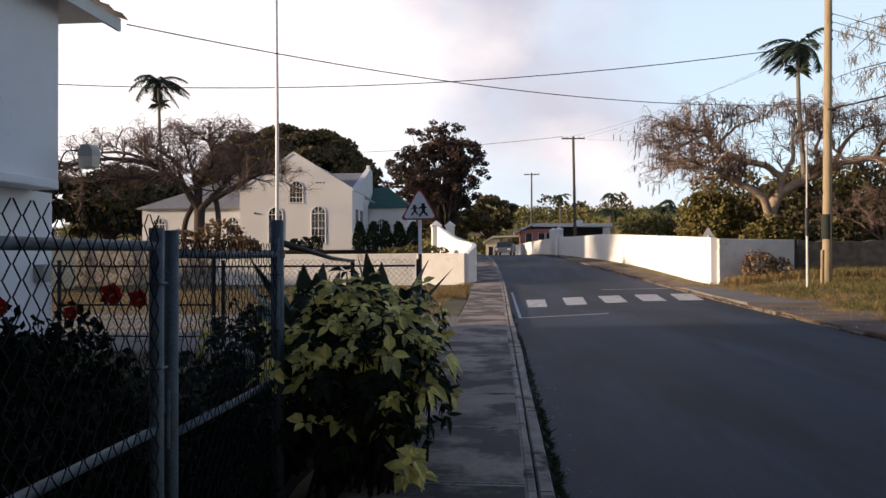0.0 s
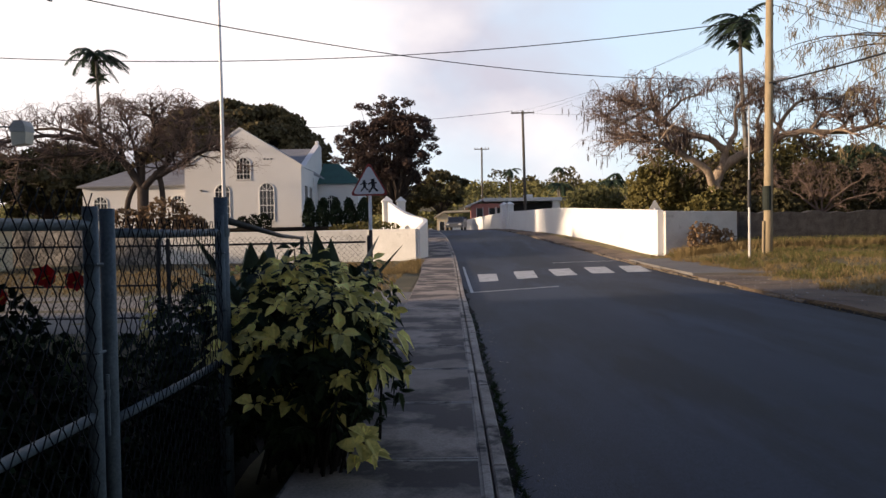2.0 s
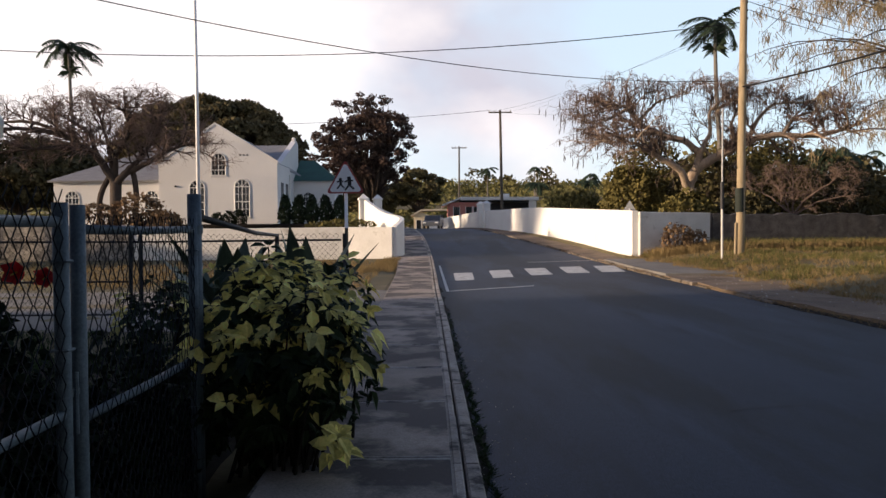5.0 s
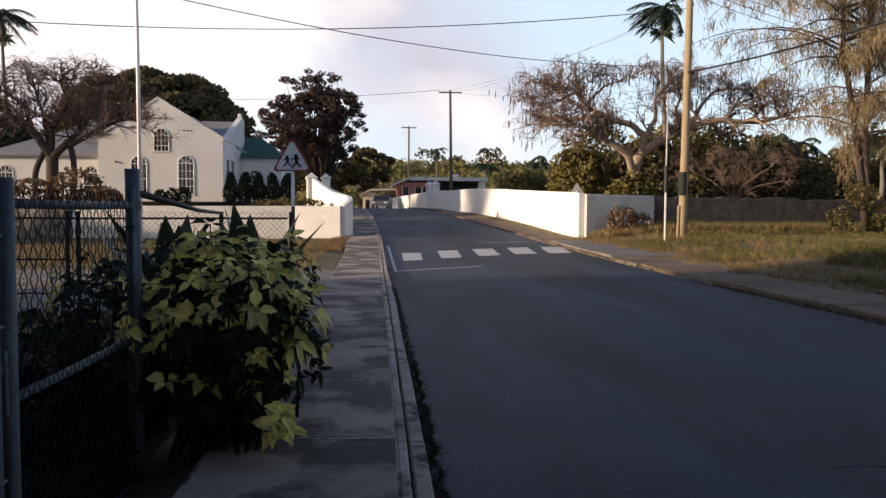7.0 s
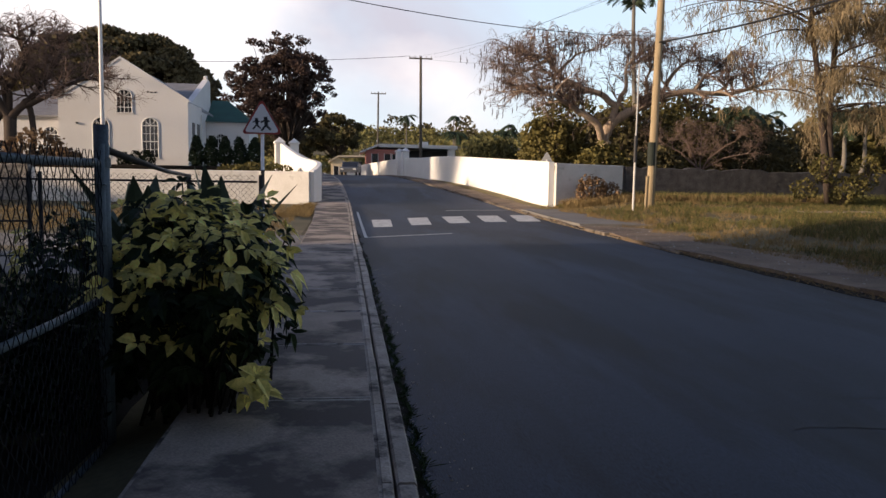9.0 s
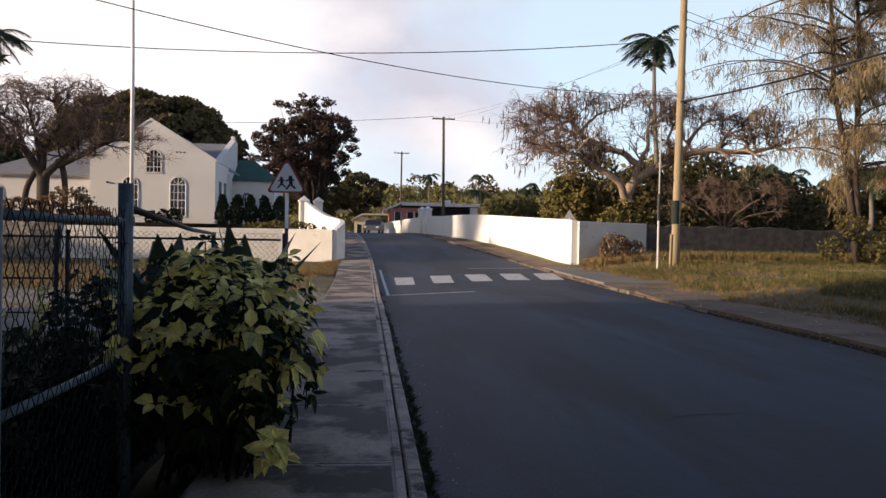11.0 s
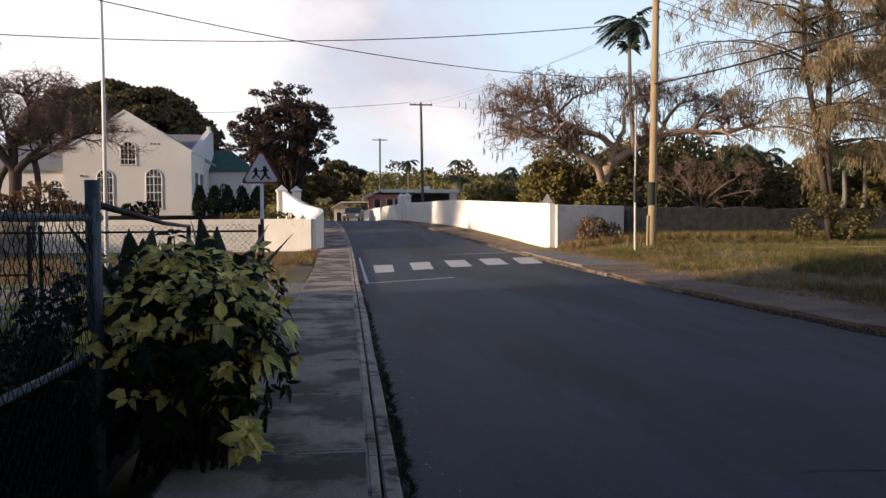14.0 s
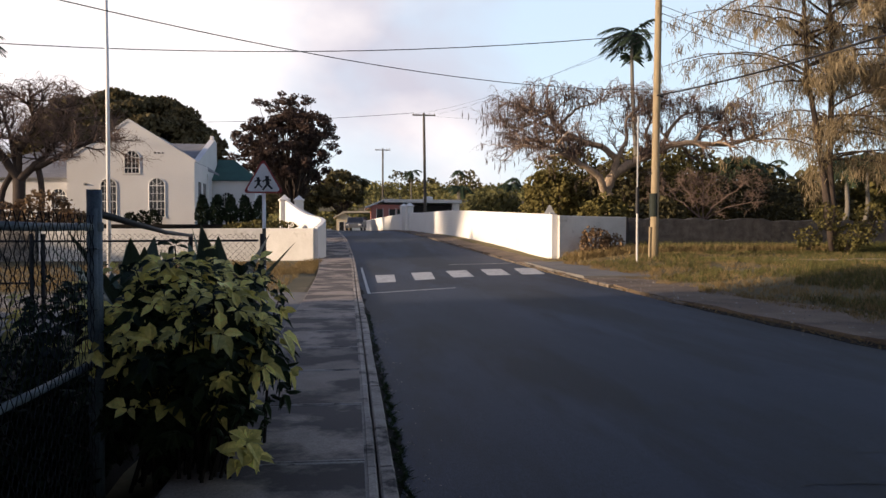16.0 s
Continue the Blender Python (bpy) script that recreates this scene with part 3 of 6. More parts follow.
def make_lines():
    # five zebra bars set slightly askew, each worn
    for a, b, w0, w1, y0, y1, k in ((0.54, 0.55, 0.58, 0.66, 22.34, 25.6, 0.22), (1.74, 1.85, 0.68, 0.75, 23.2, 26.55, 0.35), (3.06, 3.18, 0.75, 0.82, 24.1, 27.3, 0.35),
                                    (4.39, 4.59, 0.82, 0.86, 25.0, 28.05, 0.25), (5.66, 6.0, 0.88, 0.85, 25.48, 28.55, 0.22)):
        g = Geo()
        for j in range(7):
            v = j / 6
            x0, w = a + (b - a) * v, w0 + (w1 - w0) * v
            for u in (0, 1):
                xx, yy = x0 + w * u, y0 + (y1 - y0) * v + k * u
                g.v.append((xx, yy, rise(yy) + 0.040 - 0.02 * abs(2 * (xx - 0.3) / 6.5 - 1)))
        g.f += [(2 * j, 2 * j + 1, 2 * j + 3, 2 * j + 2) for j in range(6)]
        ob = obj("zebra_bar", g, "white_line")
        tagged(ob, "worn white zebra crossing bar on the road", "road marking", group="zebra crossing bars", kind="structure")
    for name, x0, x1, ya, yb, w in (("stop_line", 0.29, 2.6, 18.6, 19.95, 0.14), ("far_line", 3.73, 6.5, 30.4, 31.25, 0.2)):
        g = Geo()
        for j in range(11):
            x = x0 + (x1 - x0) * j / 10
            y = ya + (yb - ya) * j / 10
            for o in (0, w):
                g.v.append((x, y + o, rise(y) + 0.040 - 0.02 * abs(2 * (x - 0.3) / 6.5 - 1)))
        g.f += [(2 * j, 2 * j + 2, 2 * j + 3, 2 * j + 1) for j in range(10)]
        tagged(obj(name, g, "white_line"), "thin worn white line across the road", "road marking", kind="structure")
    g = Geo()
    for j in range(12):
        y = 18.6 + 10.8 * j / 11
        for o in (0.17, 0.25):
            g.v.append((kl(y) + o, y, rise(y) + 0.016))
    g.f += [(2 * j, 2 * j + 1, 2 * j + 3, 2 * j + 2) for j in range(11)]
    tagged(obj("edge_line", g, "white_line"), "worn white line along the kerb", "road marking", kind="structure")


make_lines()


def make_left_pavement():
    pav = thing("pavement_left", "stained concrete pavement of cast slabs with a kerb", "pavement", kind="structure")
    strip("bedding", YS, lambda y: kl(y) - pw(y), lambda y: kl(y) - 0.17, lambda y: rise(y) + 0.0995, "kerb", "", 0.25, parent=pav)
    rnd = random.Random(5)
    start = 3.08 - 7 * 1.58
    for k in range(44):
        y0 = start + k * 1.58
        y1 = y0 + 1.58
        g = Geo()
        t = 0.014
        vs = []
        for yy in (y0 + t, y1 - t):
            for xx in (kl(yy) - pw(yy) + 0.01, kl(yy) - 0.178):
                vs.append((xx, yy, rise(yy) + 0.03))
        top = [(p[0] + (0.01 if j % 2 == 0 else -0.01), p[1] + (0.012 if j < 2 else -0.012), p[2] + 0.072 + rnd.uniform(-0.001, 0.003)) for j, p in enumerate(vs)]
        mid = [(p[0], p[1], p[2] + 0.06) for p in vs]
        g.add(vs + mid + top, [(8, 9, 11, 10)] + [q for o in (0, 4) for q in ((o, o + 1, o + 5, o + 4), (o + 1, o + 3, o + 7, o + 5), (o + 3, o + 2, o + 6, o + 7), (o + 2, o, o + 4, o + 6))])
        obj("slab", g, "concrete", pav)
        if -3 < y0 < 26:
            x0, x1 = kl(y0) - pw(y0) + 0.02, kl(y0) - 0.18
            xm = x0 + (x1 - x0) * rnd.uniform(0.0, 0.45)
            g = Geo().box(xm, x1, y0 - 0.045, y0 - 0.018, rise(y0) + 0.05, rise(y0) + 0.1075, 0.003)
            obj("mortar_joint", g.box(xm + 0.1, x1, y0 + 0.016, y0 + 0.036, rise(y0) + 0.05, rise(y0) + 0.1065, 0.003), "mortar", pav)
    # inner strip, drain slot and kerb stones
    for k in range(62):
        y0 = -4 + k * 1.22
        y1 = y0 + 1.216
        for name, a, b, h in (("edging", -0.176, -0.112 + rnd.uniform(-0.005, 0.005), 0.105), ("kerb_stone", -0.098, 0.0 + rnd.uniform(-0.008, 0.008), 0.10 + rnd.uniform(-0.006, 0.006))):
            if y1 > 60 and name == "edging":
                continue
            g = Geo()
            c0, c1 = kl(y0), kl(y1)
            lo = [(c0 + a, y0, rise(y0) - 0.1), (c0 + b, y0, rise(y0) - 0.1), (c1 + b, y1, rise(y1) - 0.1), (c1 + a, y1, rise(y1) - 0.1)]
            md = [(p[0], p[1], p[2] + 0.1 + h - 0.014) for p in lo]
            e = 0.012
            hi = [(c0 + a + e, y0 + 0.004, rise(y0) + h), (c0 + b - e, y0 + 0.004, rise(y0) + h), (c1 + b - e, y1 - 0.004, rise(y1) + h), (c1 + a + e, y1 - 0.004, rise(y1) + h)]
            g.add(lo + md + hi, [(8, 9, 10, 11)] + [(o + j, o + (j + 1) % 4, o + 4 + (j + 1) % 4, o + 4 + j) for o in (0, 4) for j in range(4)])
            obj(name, g, "kerb", pav)


make_left_pavement()
strip("gutter_dirt", [-6 + 0.35 * k for k in range(78)], lambda y: kl(y) - 0.004, lambda y: kl(y) + 0.06 + 0.035 * math.sin(y * 2.7) + 0.03 * math.sin(y * 7.1), lambda y: rise(y) + 0.007, "soil", "dark damp dirt and moss along the kerb", 0.03)
YR = [8 + k * 1.0 for k in range(0, 80)]
path_r = strip("path_right", [-30, -10, 0, 4] + YR, lambda y: kr(y) + 0.10 + 0.16 * (1 - fade(13, 15.5, y)), lambda y: kr(y) + 2.15 + 0.3 * (1 - fade(10, 14, y)) + 0.2 * math.sin(y * 0.7) + 0.15 * math.sin(y * 1.9), lambda y: rise(y) + 0.07 + 0.018 * math.sin(y * 2.3) + 0.012 * math.sin(y * 5.1), "dirt_path",
               "worn dirt and asphalt footpath beside the road", 0.2)


# flat near-black strip paints the shade of the gap under the path's edge
strip("gutter_hollow", [-30, -10, 0] + [k * 0.5 for k in range(10, 32)], lambda y: kr(y) - 0.02 + 0.05 * math.sin(y * 3.1), lambda y: kr(y) + 0.3, lambda y: rise(y) + 0.008, "soil", "flat dark strip for the shaded gap under the path's edge", 0.1)


def make_right_kerb():
    kerb = thing("kerb_right", "broken and uneven concrete kerb of the road", "kerb", kind="structure")
    rnd = random.Random(9)
    for k in range(80):
        y0 = -6 + k * 1.0
        if rnd.random() < (0.93 if y0 < 14.5 else 0.4 if y0 < 19 else 0.06):
            continue
        y1 = y0 + 0.96 - rnd.uniform(0, 0.1)
        a, b, h = -0.03 + rnd.uniform(-0.03, 0.03), 0.12 + rnd.uniform(-0.03, 0.03), 0.075 + rnd.uniform(-0.045, 0.025)
        c0, c1 = kr(y0), kr(y1)
        lo = [(c0 + a, y0, rise(y0) - 0.1), (c0 + b, y0, rise(y0) - 0.1), (c1 + b, y1, rise(y1) - 0.1), (c1 + a, y1, rise(y1) - 0.1)]
        md = [(p[0], p[1], p[2] + 0.1 + h - 0.025) for p in lo]
        e = 0.02
        hi = [(c0 + a + e, y0 + e, rise(y0) + h), (c0 + b - e, y0 + e, rise(y0) + h), (c1 + b - e, y1 - e, rise(y1) + h), (c1 + a + e, y1 - e, rise(y1) + h)]
        g = Geo().add(lo + md + hi, [(8, 9, 10, 11)] + [(o + j, o + (j + 1) % 4, o + 4 + (j + 1) % 4, o + 4 + j) for o in (0, 4) for j in range(4)])
        obj("kerb_stone", g, "old_kerb", kerb)


make_right_kerb()
g = Geo()
for k in range(25):
    x = 14.5 + 1.1 * k
    for o in (-0.5 - 0.25 * math.sin(k), 0.55 + 0.2 * math.sin(k * 1.7)):
        y = 25.2 + 0.09 * (x - 14.5) + o
        g.v.append((x, y, land(x, y) + 0.035))
g.f += [(2 * k, 2 * k + 2, 2 * k + 3, 2 * k + 1) for k in range(24)]
tagged(obj("sandy_path", g, "sand"), "pale sandy track across the verge", "path", kind="structure")
# crossing apron on the far footpath, driveway on the near one
strip("apron_right", [23 + k * 0.5 for k in range(16)], lambda y: kr(y) + 0.14, lambda y: kr(y) + 2.6, lambda y: rise(y) + 0.13 + 0.012, "drive", "grey concrete apron at the zebra crossing", 0.1)
strip("driveway", [11.2 + k * 0.5 for k in range(16)], lambda y: -26.0, lambda y: kl(y) - pw(y) - 0.005, lambda y: rise(y) + 0.06, "drive", "grey concrete driveway beside the pavement", 0.1)


# ---- walls ----
def wall_run(name, points, material, label, thick=0.25, coping=0.0, kind="structure"):
    """A wall along points (x, y, base, top)."""
    g = Geo()
    n = len(points)
    for k, (x, y, zb, zt) in enumerate(points):
        a, b = points[max(k - 1, 0)], points[min(k + 1, n - 1)]
        d = Vector((b[0] - a[0], b[1] - a[1], 0)).normalized()
        s = Vector((-d.y, d.x, 0)) * thick / 2
        e = 0.03
        for q, z in ((s, zb - 0.5), (s, zt - e), (s * 0.8, zt), (-s * 0.8, zt), (-s, zt - e), (-s, zb - 0.5)):
            g.v.append((x + q.x, y + q.y, z))
    for k in range(n - 1):
        for j in range(5):
            a = k * 6 + j
            g.f.append((a, a + 1, a + 7, a + 6))
    g.f.append(tuple(range(5, -1, -1)))
    g.f.append(tuple((n - 1) * 6 + j for j in range(6)))
    return tagged(obj(name, g, material), label, "wall", kind=kind)


def spline(points, per=6):
    """A smooth run through the points."""
    out = []
    for k in range(len(points) - 1):
        p0, p1, p2, p3 = (Vector(points[min(max(j, 0), len(points) - 1)]) for j in (k - 1, k, k + 1, k + 2))
        for j in range(per):
            t = j / per
            out.append(0.5 * ((2 * p1) + (p2 - p0) * t + (2 * p0 - 5 * p1 + 4 * p2 - p3) * t * t + (3 * p1 - p0 - 3 * p2 + p3) * t ** 3))
    out.append(Vector(points[-1]))
    return out


def vec4(points, per=6):
    a = spline([p[:3] for p in points], per)
    b = spline([(p[0], p[1], p[3]) for p in points], per)
    return [(p.x, p.y, p.z, q.z) for p, q in zip(a, b)]


wall_run("wall_road_right", vec4([(8.55, 32.0, 0.6, 2.33), (7.9, 39, 0.7, 2.6), (6.35, 49, 1.25, 2.98), (5.1, 57, 1.55, 3.06), (4.15, 66, 1.65, 3.2), (1.6, 84, 1.65, 3.0), (-0.8, 97, 1.3, 2.6)]), "white_wall", "long curved white painted wall beside the road")
wall_run("wall_return_right", [(8.7, 31.95, 0.6, 2.28), (10.4, 32.4, 0.7, 2.25), (12.05, 32.9, 0.7, 2.24)], "old_white", "white painted wall panel with dark stains", 0.22)
rnd = random.Random(3)
wall_run("wall_stone_right", [(12.2 + 0.4 * k, 32.95 + 0.03 * k + rnd.uniform(-0.006, 0.006), 0.6, 2.2 - 0.004 * k + rnd.uniform(-0.07, 0.07)) for k in range(60)] + [(60, 37, 0.6, 2.0), (110, 40, 0.6, 2.0)], "stone", "dark rubble stone wall behind the verge", 0.4)
wall_run("wall_churchyard", [(-1.95, 33.1, 0.1, 1.72), (-4.2, 33.9, 0.1, 1.72), (-9, 34.2, 0.1, 1.70), (-13.9, 34.45, 0.1, 1.72)], "old_white", "weathered white churchyard wall")
rnd = random.Random(13)
wall_run("wall_rubble_yard", [(-14.0 - 0.5 * k, 34.5 + 0.02 * k + rnd.uniform(-0.05, 0.05), 0.0, 1.84 + 0.012 * k + rnd.uniform(-0.09, 0.07)) for k in range(30)] + [(-46, 36, 0.1, 2.0)], "rubble", "old grey rubble stone wall across the yard", 0.45)
wall_run("wall_entrance_left", vec4([(-1.9, 33.2, 0.1, 1.75), (-1.62, 34.2, 0.3, 2.05), (-1.85, 36.5, 0.4, 2.25), (-2.8, 39.5, 0.8, 2.55), (-3.95, 42.2, 1.0, 3.3)]), "white_wall", "curved white wall rising to the gate pillar", 0.24)


def gate_pillar(name, x, y, z0, z1, w, label, group):
    t = thing(name, label, "pillar", group, at=pose(x, y, z0, 0, 0, 12))
    obj("shaft", Geo().box(-w / 2, w / 2, -w / 2, w / 2, -0.3, z1 - z0, 0.02), "white_wall", t)
    h = z1 - z0
    g = Geo().box(-w * 0.62, w * 0.62, -w * 0.62, w * 0.62, h, h + 0.1, 0.02)
    a = w * 0.55
    g.add([(-a, -a, h + 0.1), (a, -a, h + 0.1), (a, a, h + 0.1), (-a, a, h + 0.1), (0, 0, h + 0.36)], [(0, 1, 4), (1, 2, 4), (2, 3, 4), (3, 0, 4)])
    obj("cap", g, "white_wall", t, "pyramid cap of the pillar")
    return t


gate_pillar("gate_pillar", -4.15, 42.6, 1.0, 3.3, 0.5, "white gate pillar with a pyramid cap", "churchyard gate pillars")
gate_pillar("gate_pillar", -3.65, 46.5, 1.2, 3.45, 0.5, "white gate pillar with a pyramid cap", "churchyard gate pillars")
gate_pillar("gate_pillar", 3.95, 66.0, 1.5, 3.75, 0.55, "white pillar in the long roadside wall", "roadside wall pillars")
gate_pillar("gate_pillar", 4.35, 64.3, 1.5, 3.75, 0.55, "white pillar in the long roadside wall", "roadside wall pillars")
wall_run("wall_gate_far", vec4([(-3.65, 46.8, 1.2, 3.0), (-2.9, 48.5, 1.2, 2.6), (-2.9, 52, 1.3, 2.4), (-3.4, 60, 1.5, 2.6)]), "white_wall", "white wall past the churchyard gate", 0.24)


# ---- church ----
def arch_window(parent, x, z, w, h, y, rows, cols, m=None):
    """An arched window in a wall that faces -y: recess, glass, frame and bars."""
    r = w / 2
    n = 12
    spring = z + h - r
    arc = [(x + r * math.cos(math.pi * k / n), spring + r * math.sin(math.pi * k / n)) for k in range(n + 1)]
    outline = [(x - r, z), (x + r, z)] + arc
    win = Geo().prism(outline, y - 0.012, y + 0.05)
    win = obj("window", win, "glass", parent, "arched window with white glazing bars")
    g = Geo()
    edge = [(x + r, z)] + arc + [(x - r, z)]
    g.tube([(px, y - 0.004, pz) for px, pz in edge], 0.045, 4)
    g.box(x - r - 0.08, x + r + 0.08, y - 0.06, y, z - 0.08, z, 0.01)
    obj("window_frame", g, "frame", win)
    g = Geo()
    for k in range(1, cols):
        bx = x - r + w * k / cols
        hh = spring + math.sqrt(max(0, r * r - (bx - x) ** 2))
        t = 0.05 if (k * 2 == cols) else 0.022
        g.box(bx - t / 2, bx + t / 2, y - 0.03, y - 0.013, z, hh)
    for k in range(1, rows + 1):
        bz = z + (spring - z) * k / rows
        t = 0.05 if k in (rows, rows // 2) else 0.022
        g.box(x - r, x + r, y - 0.028, y - 0.015, bz - t / 2, bz + t / 2)
    for a in (45, 135):
        g.tube([(x, y - 0.03, spring), (x + r * math.cos(radians(a)), y - 0.03, spring + r * math.sin(radians(a)))], 0.014, 4)
    obj("glazing_grid", g, "frame", win)


def gable_roof(x0, x1, y0, y1, eave, ridge, along, over=0.25, t=0.12):
    """Two roof slopes; along 'x' or 'y' is the ridge's way."""
    g = Geo()
    if along == "y":
        c = (x0 + x1) / 2
        k = (ridge - eave) / (c - x0)
        g.prism([(x0 - over, eave - over * k), (c, ridge), (x1 + over, eave - over * k), (x1 + over, eave - over * k + t), (c, ridge + t), (x0 - over, eave - over * k + t)], y0, y1)
    else:
        c = (y0 + y1) / 2
        k = (ridge - eave) / (c - y0)
        h = Geo().prism([(y0 - over, eave - over * k), (c, ridge), (y1 + over, eave - over * k), (y1 + over, eave - over * k + t), (c, ridge + t), (y0 - over, eave - over * k + t)], x0, x1)
        g.add([(p[1], p[0], p[2]) for p in h.v], [q[::-1] for q in h.f])
    return g


def make_church():
    z0 = 1.7
    ch = thing("church", "white painted church with arched windows and grey roofs", "church", at=pose(0.5, 0, 0))
    # gabled front wing
    xl, xr, yf = -19.0, -11.1, 50.0
    eave, apex, c = 6.15, 8.7, -15.2
    obj("front_wall", Geo().prism([(xl, z0 - 1), (xr, z0 - 1), (xr, eave), (c, apex), (xl, eave)], yf, yf + 0.5), "church", ch)
    obj("side_wall", Geo().box(xr - 0.5, xr - 0.003, yf + 0.5, yf + 4.35, z0 - 1, eave - 0.05), "church", ch)
    obj("side_wall", Geo().box(xl + 0.003, xl + 0.5, yf + 0.5, yf + 4.35, z0 - 1, eave - 0.05), "church", ch)
    obj("wing_roof", gable_roof(xl + 0.15, xr - 0.15, yf + 0.45, yf + 9, eave - 0.22, apex - 0.28, "y", 0.1), "slate", ch, "grey roof of the gabled wing")
    g = Geo()
    for a, b in (((xl - 0.1, eave - 0.06), (c, apex)), ((c, apex), (xr + 0.1, eave - 0.06))):
        g.prism([(a[0], a[1]), (b[0], b[1]), (b[0], b[1] + 0.13), (a[0], a[1] + 0.13)], yf - 0.05, yf + 0.55)
    obj("coping", g, "church", ch)
    for x, z, w, h, rows, cols in ((-15.0, 5.35, 0.95, 1.45, 3, 4), (-16.45, 2.55, 1.0, 2.45, 4, 4), (-13.45, 2.55, 1.0, 2.5, 4, 4)):
        arch_window(ch, x, z, w, h, yf, rows, cols)
    for k in range(3):
        obj("vent", Geo().box(-13.62 + k * 0.24, -13.5 + k * 0.24, yf - 0.02, yf + 0.1, 6.62, 6.7), "dark_metal", ch)
    # nave across, behind the wing, with its parapet gable
    obj("nave_wall", Geo().box(-24.0, -12.42, 54.36, 54.9, z0 - 1, 6.0), "church", ch)
    obj("nave_roof", gable_roof(-24.2, -12.42, 54.4, 69.0, 5.9, 8.5, "x", 0.15), "slate", ch, "grey pitched roof of the nave")
    h = Geo().prism([(54.3, z0 - 1), (62.5, z0 - 1), (62.5, 8.75), (61.7, 8.95), (54.3, 6.15)], -12.4, -11.97)
    obj("parapet_gable", Geo().add([(p[1], p[0], p[2]) for p in h.v], [q[::-1] for q in h.f]), "church", ch)
    obj("finial", Geo().box(-12.33, -12.05, 61.6, 61.9, 8.85, 9.25, 0.04), "church", ch)
    # low wing beside the gable
    obj("low_wall", Geo().box(-26.6, -19.02, 51.2, 51.6, z0 - 1, 5.05), "church", ch)
    obj("low_wall", Geo().box(-26.6, -26.2, 51.6, 57, z0 - 1, 5.05), "church", ch)
    g = Geo()
    g.add([(-26.9, 50.95, 5.0), (-19.0, 50.95, 5.0), (-19.0, 56.6, 7.2), (-23.6, 56.6, 7.2), (-26.9, 57, 5.0),
           (-26.9, 50.95, 5.1), (-19.0, 50.95, 5.1), (-19.0, 56.6, 7.3), (-23.6, 56.6, 7.3), (-26.9, 57, 5.1)],
          [(5, 6, 7, 8), (5, 8, 9), (0, 1, 6, 5), (4, 0, 5, 9), (3, 2, 1, 0), (0, 4, 3)])
    obj("low_roof", g, "slate", ch, "grey lean-to roof over the low wing")
    for x in (-25.35, -19.95):
        arch_window(ch, x, 2.7, 0.95, 1.7, 51.2, 3, 4)
    # hall with the green roof
    obj("hall_wall", Geo().box(-11.95, -8.7, 60.5, 66, z0 - 1, 5.65), "church", ch)
    g = Geo()
    g.add([(-11.96, 60.2, 5.6), (-8.4, 60.2, 5.6), (-8.4, 66.3, 5.6), (-11.96, 66.3, 5.6), (-11.95, 63.2, 7.5), (-10.7, 63.2, 7.5)],
          [(0, 1, 5, 4), (1, 2, 5), (2, 3, 4, 5), (3, 0, 4), (3, 2, 1, 0)])
    obj("hall_roof", g, "green_roof", ch, "green hipped roof of the hall")
    for x in (-10.85,):
        arch_window(ch, x, 3.2, 0.75, 1.5, 60.5, 3, 4)
    # side windows and downpipe on the wing's flank
    for y in (51.2, 52.8):
        g = Geo().box(xr - 0.01, xr + 0.02, y, y + 0.8, 2.9, 4.9)
        obj("side_window", g, "glass", ch, "tall dark side window")
    obj("downpipe", Geo().tube([(xr + 0.08, yf + 3.9, 5.6), (xr + 0.08, yf + 3.9, z0)], 0.05, 6), "frame", ch)
    obj("wall_lamp", Geo().box(-17.95, -17.8, yf - 0.1, yf, 4.55, 4.66, 0.02), "dark_metal", ch)


make_church()


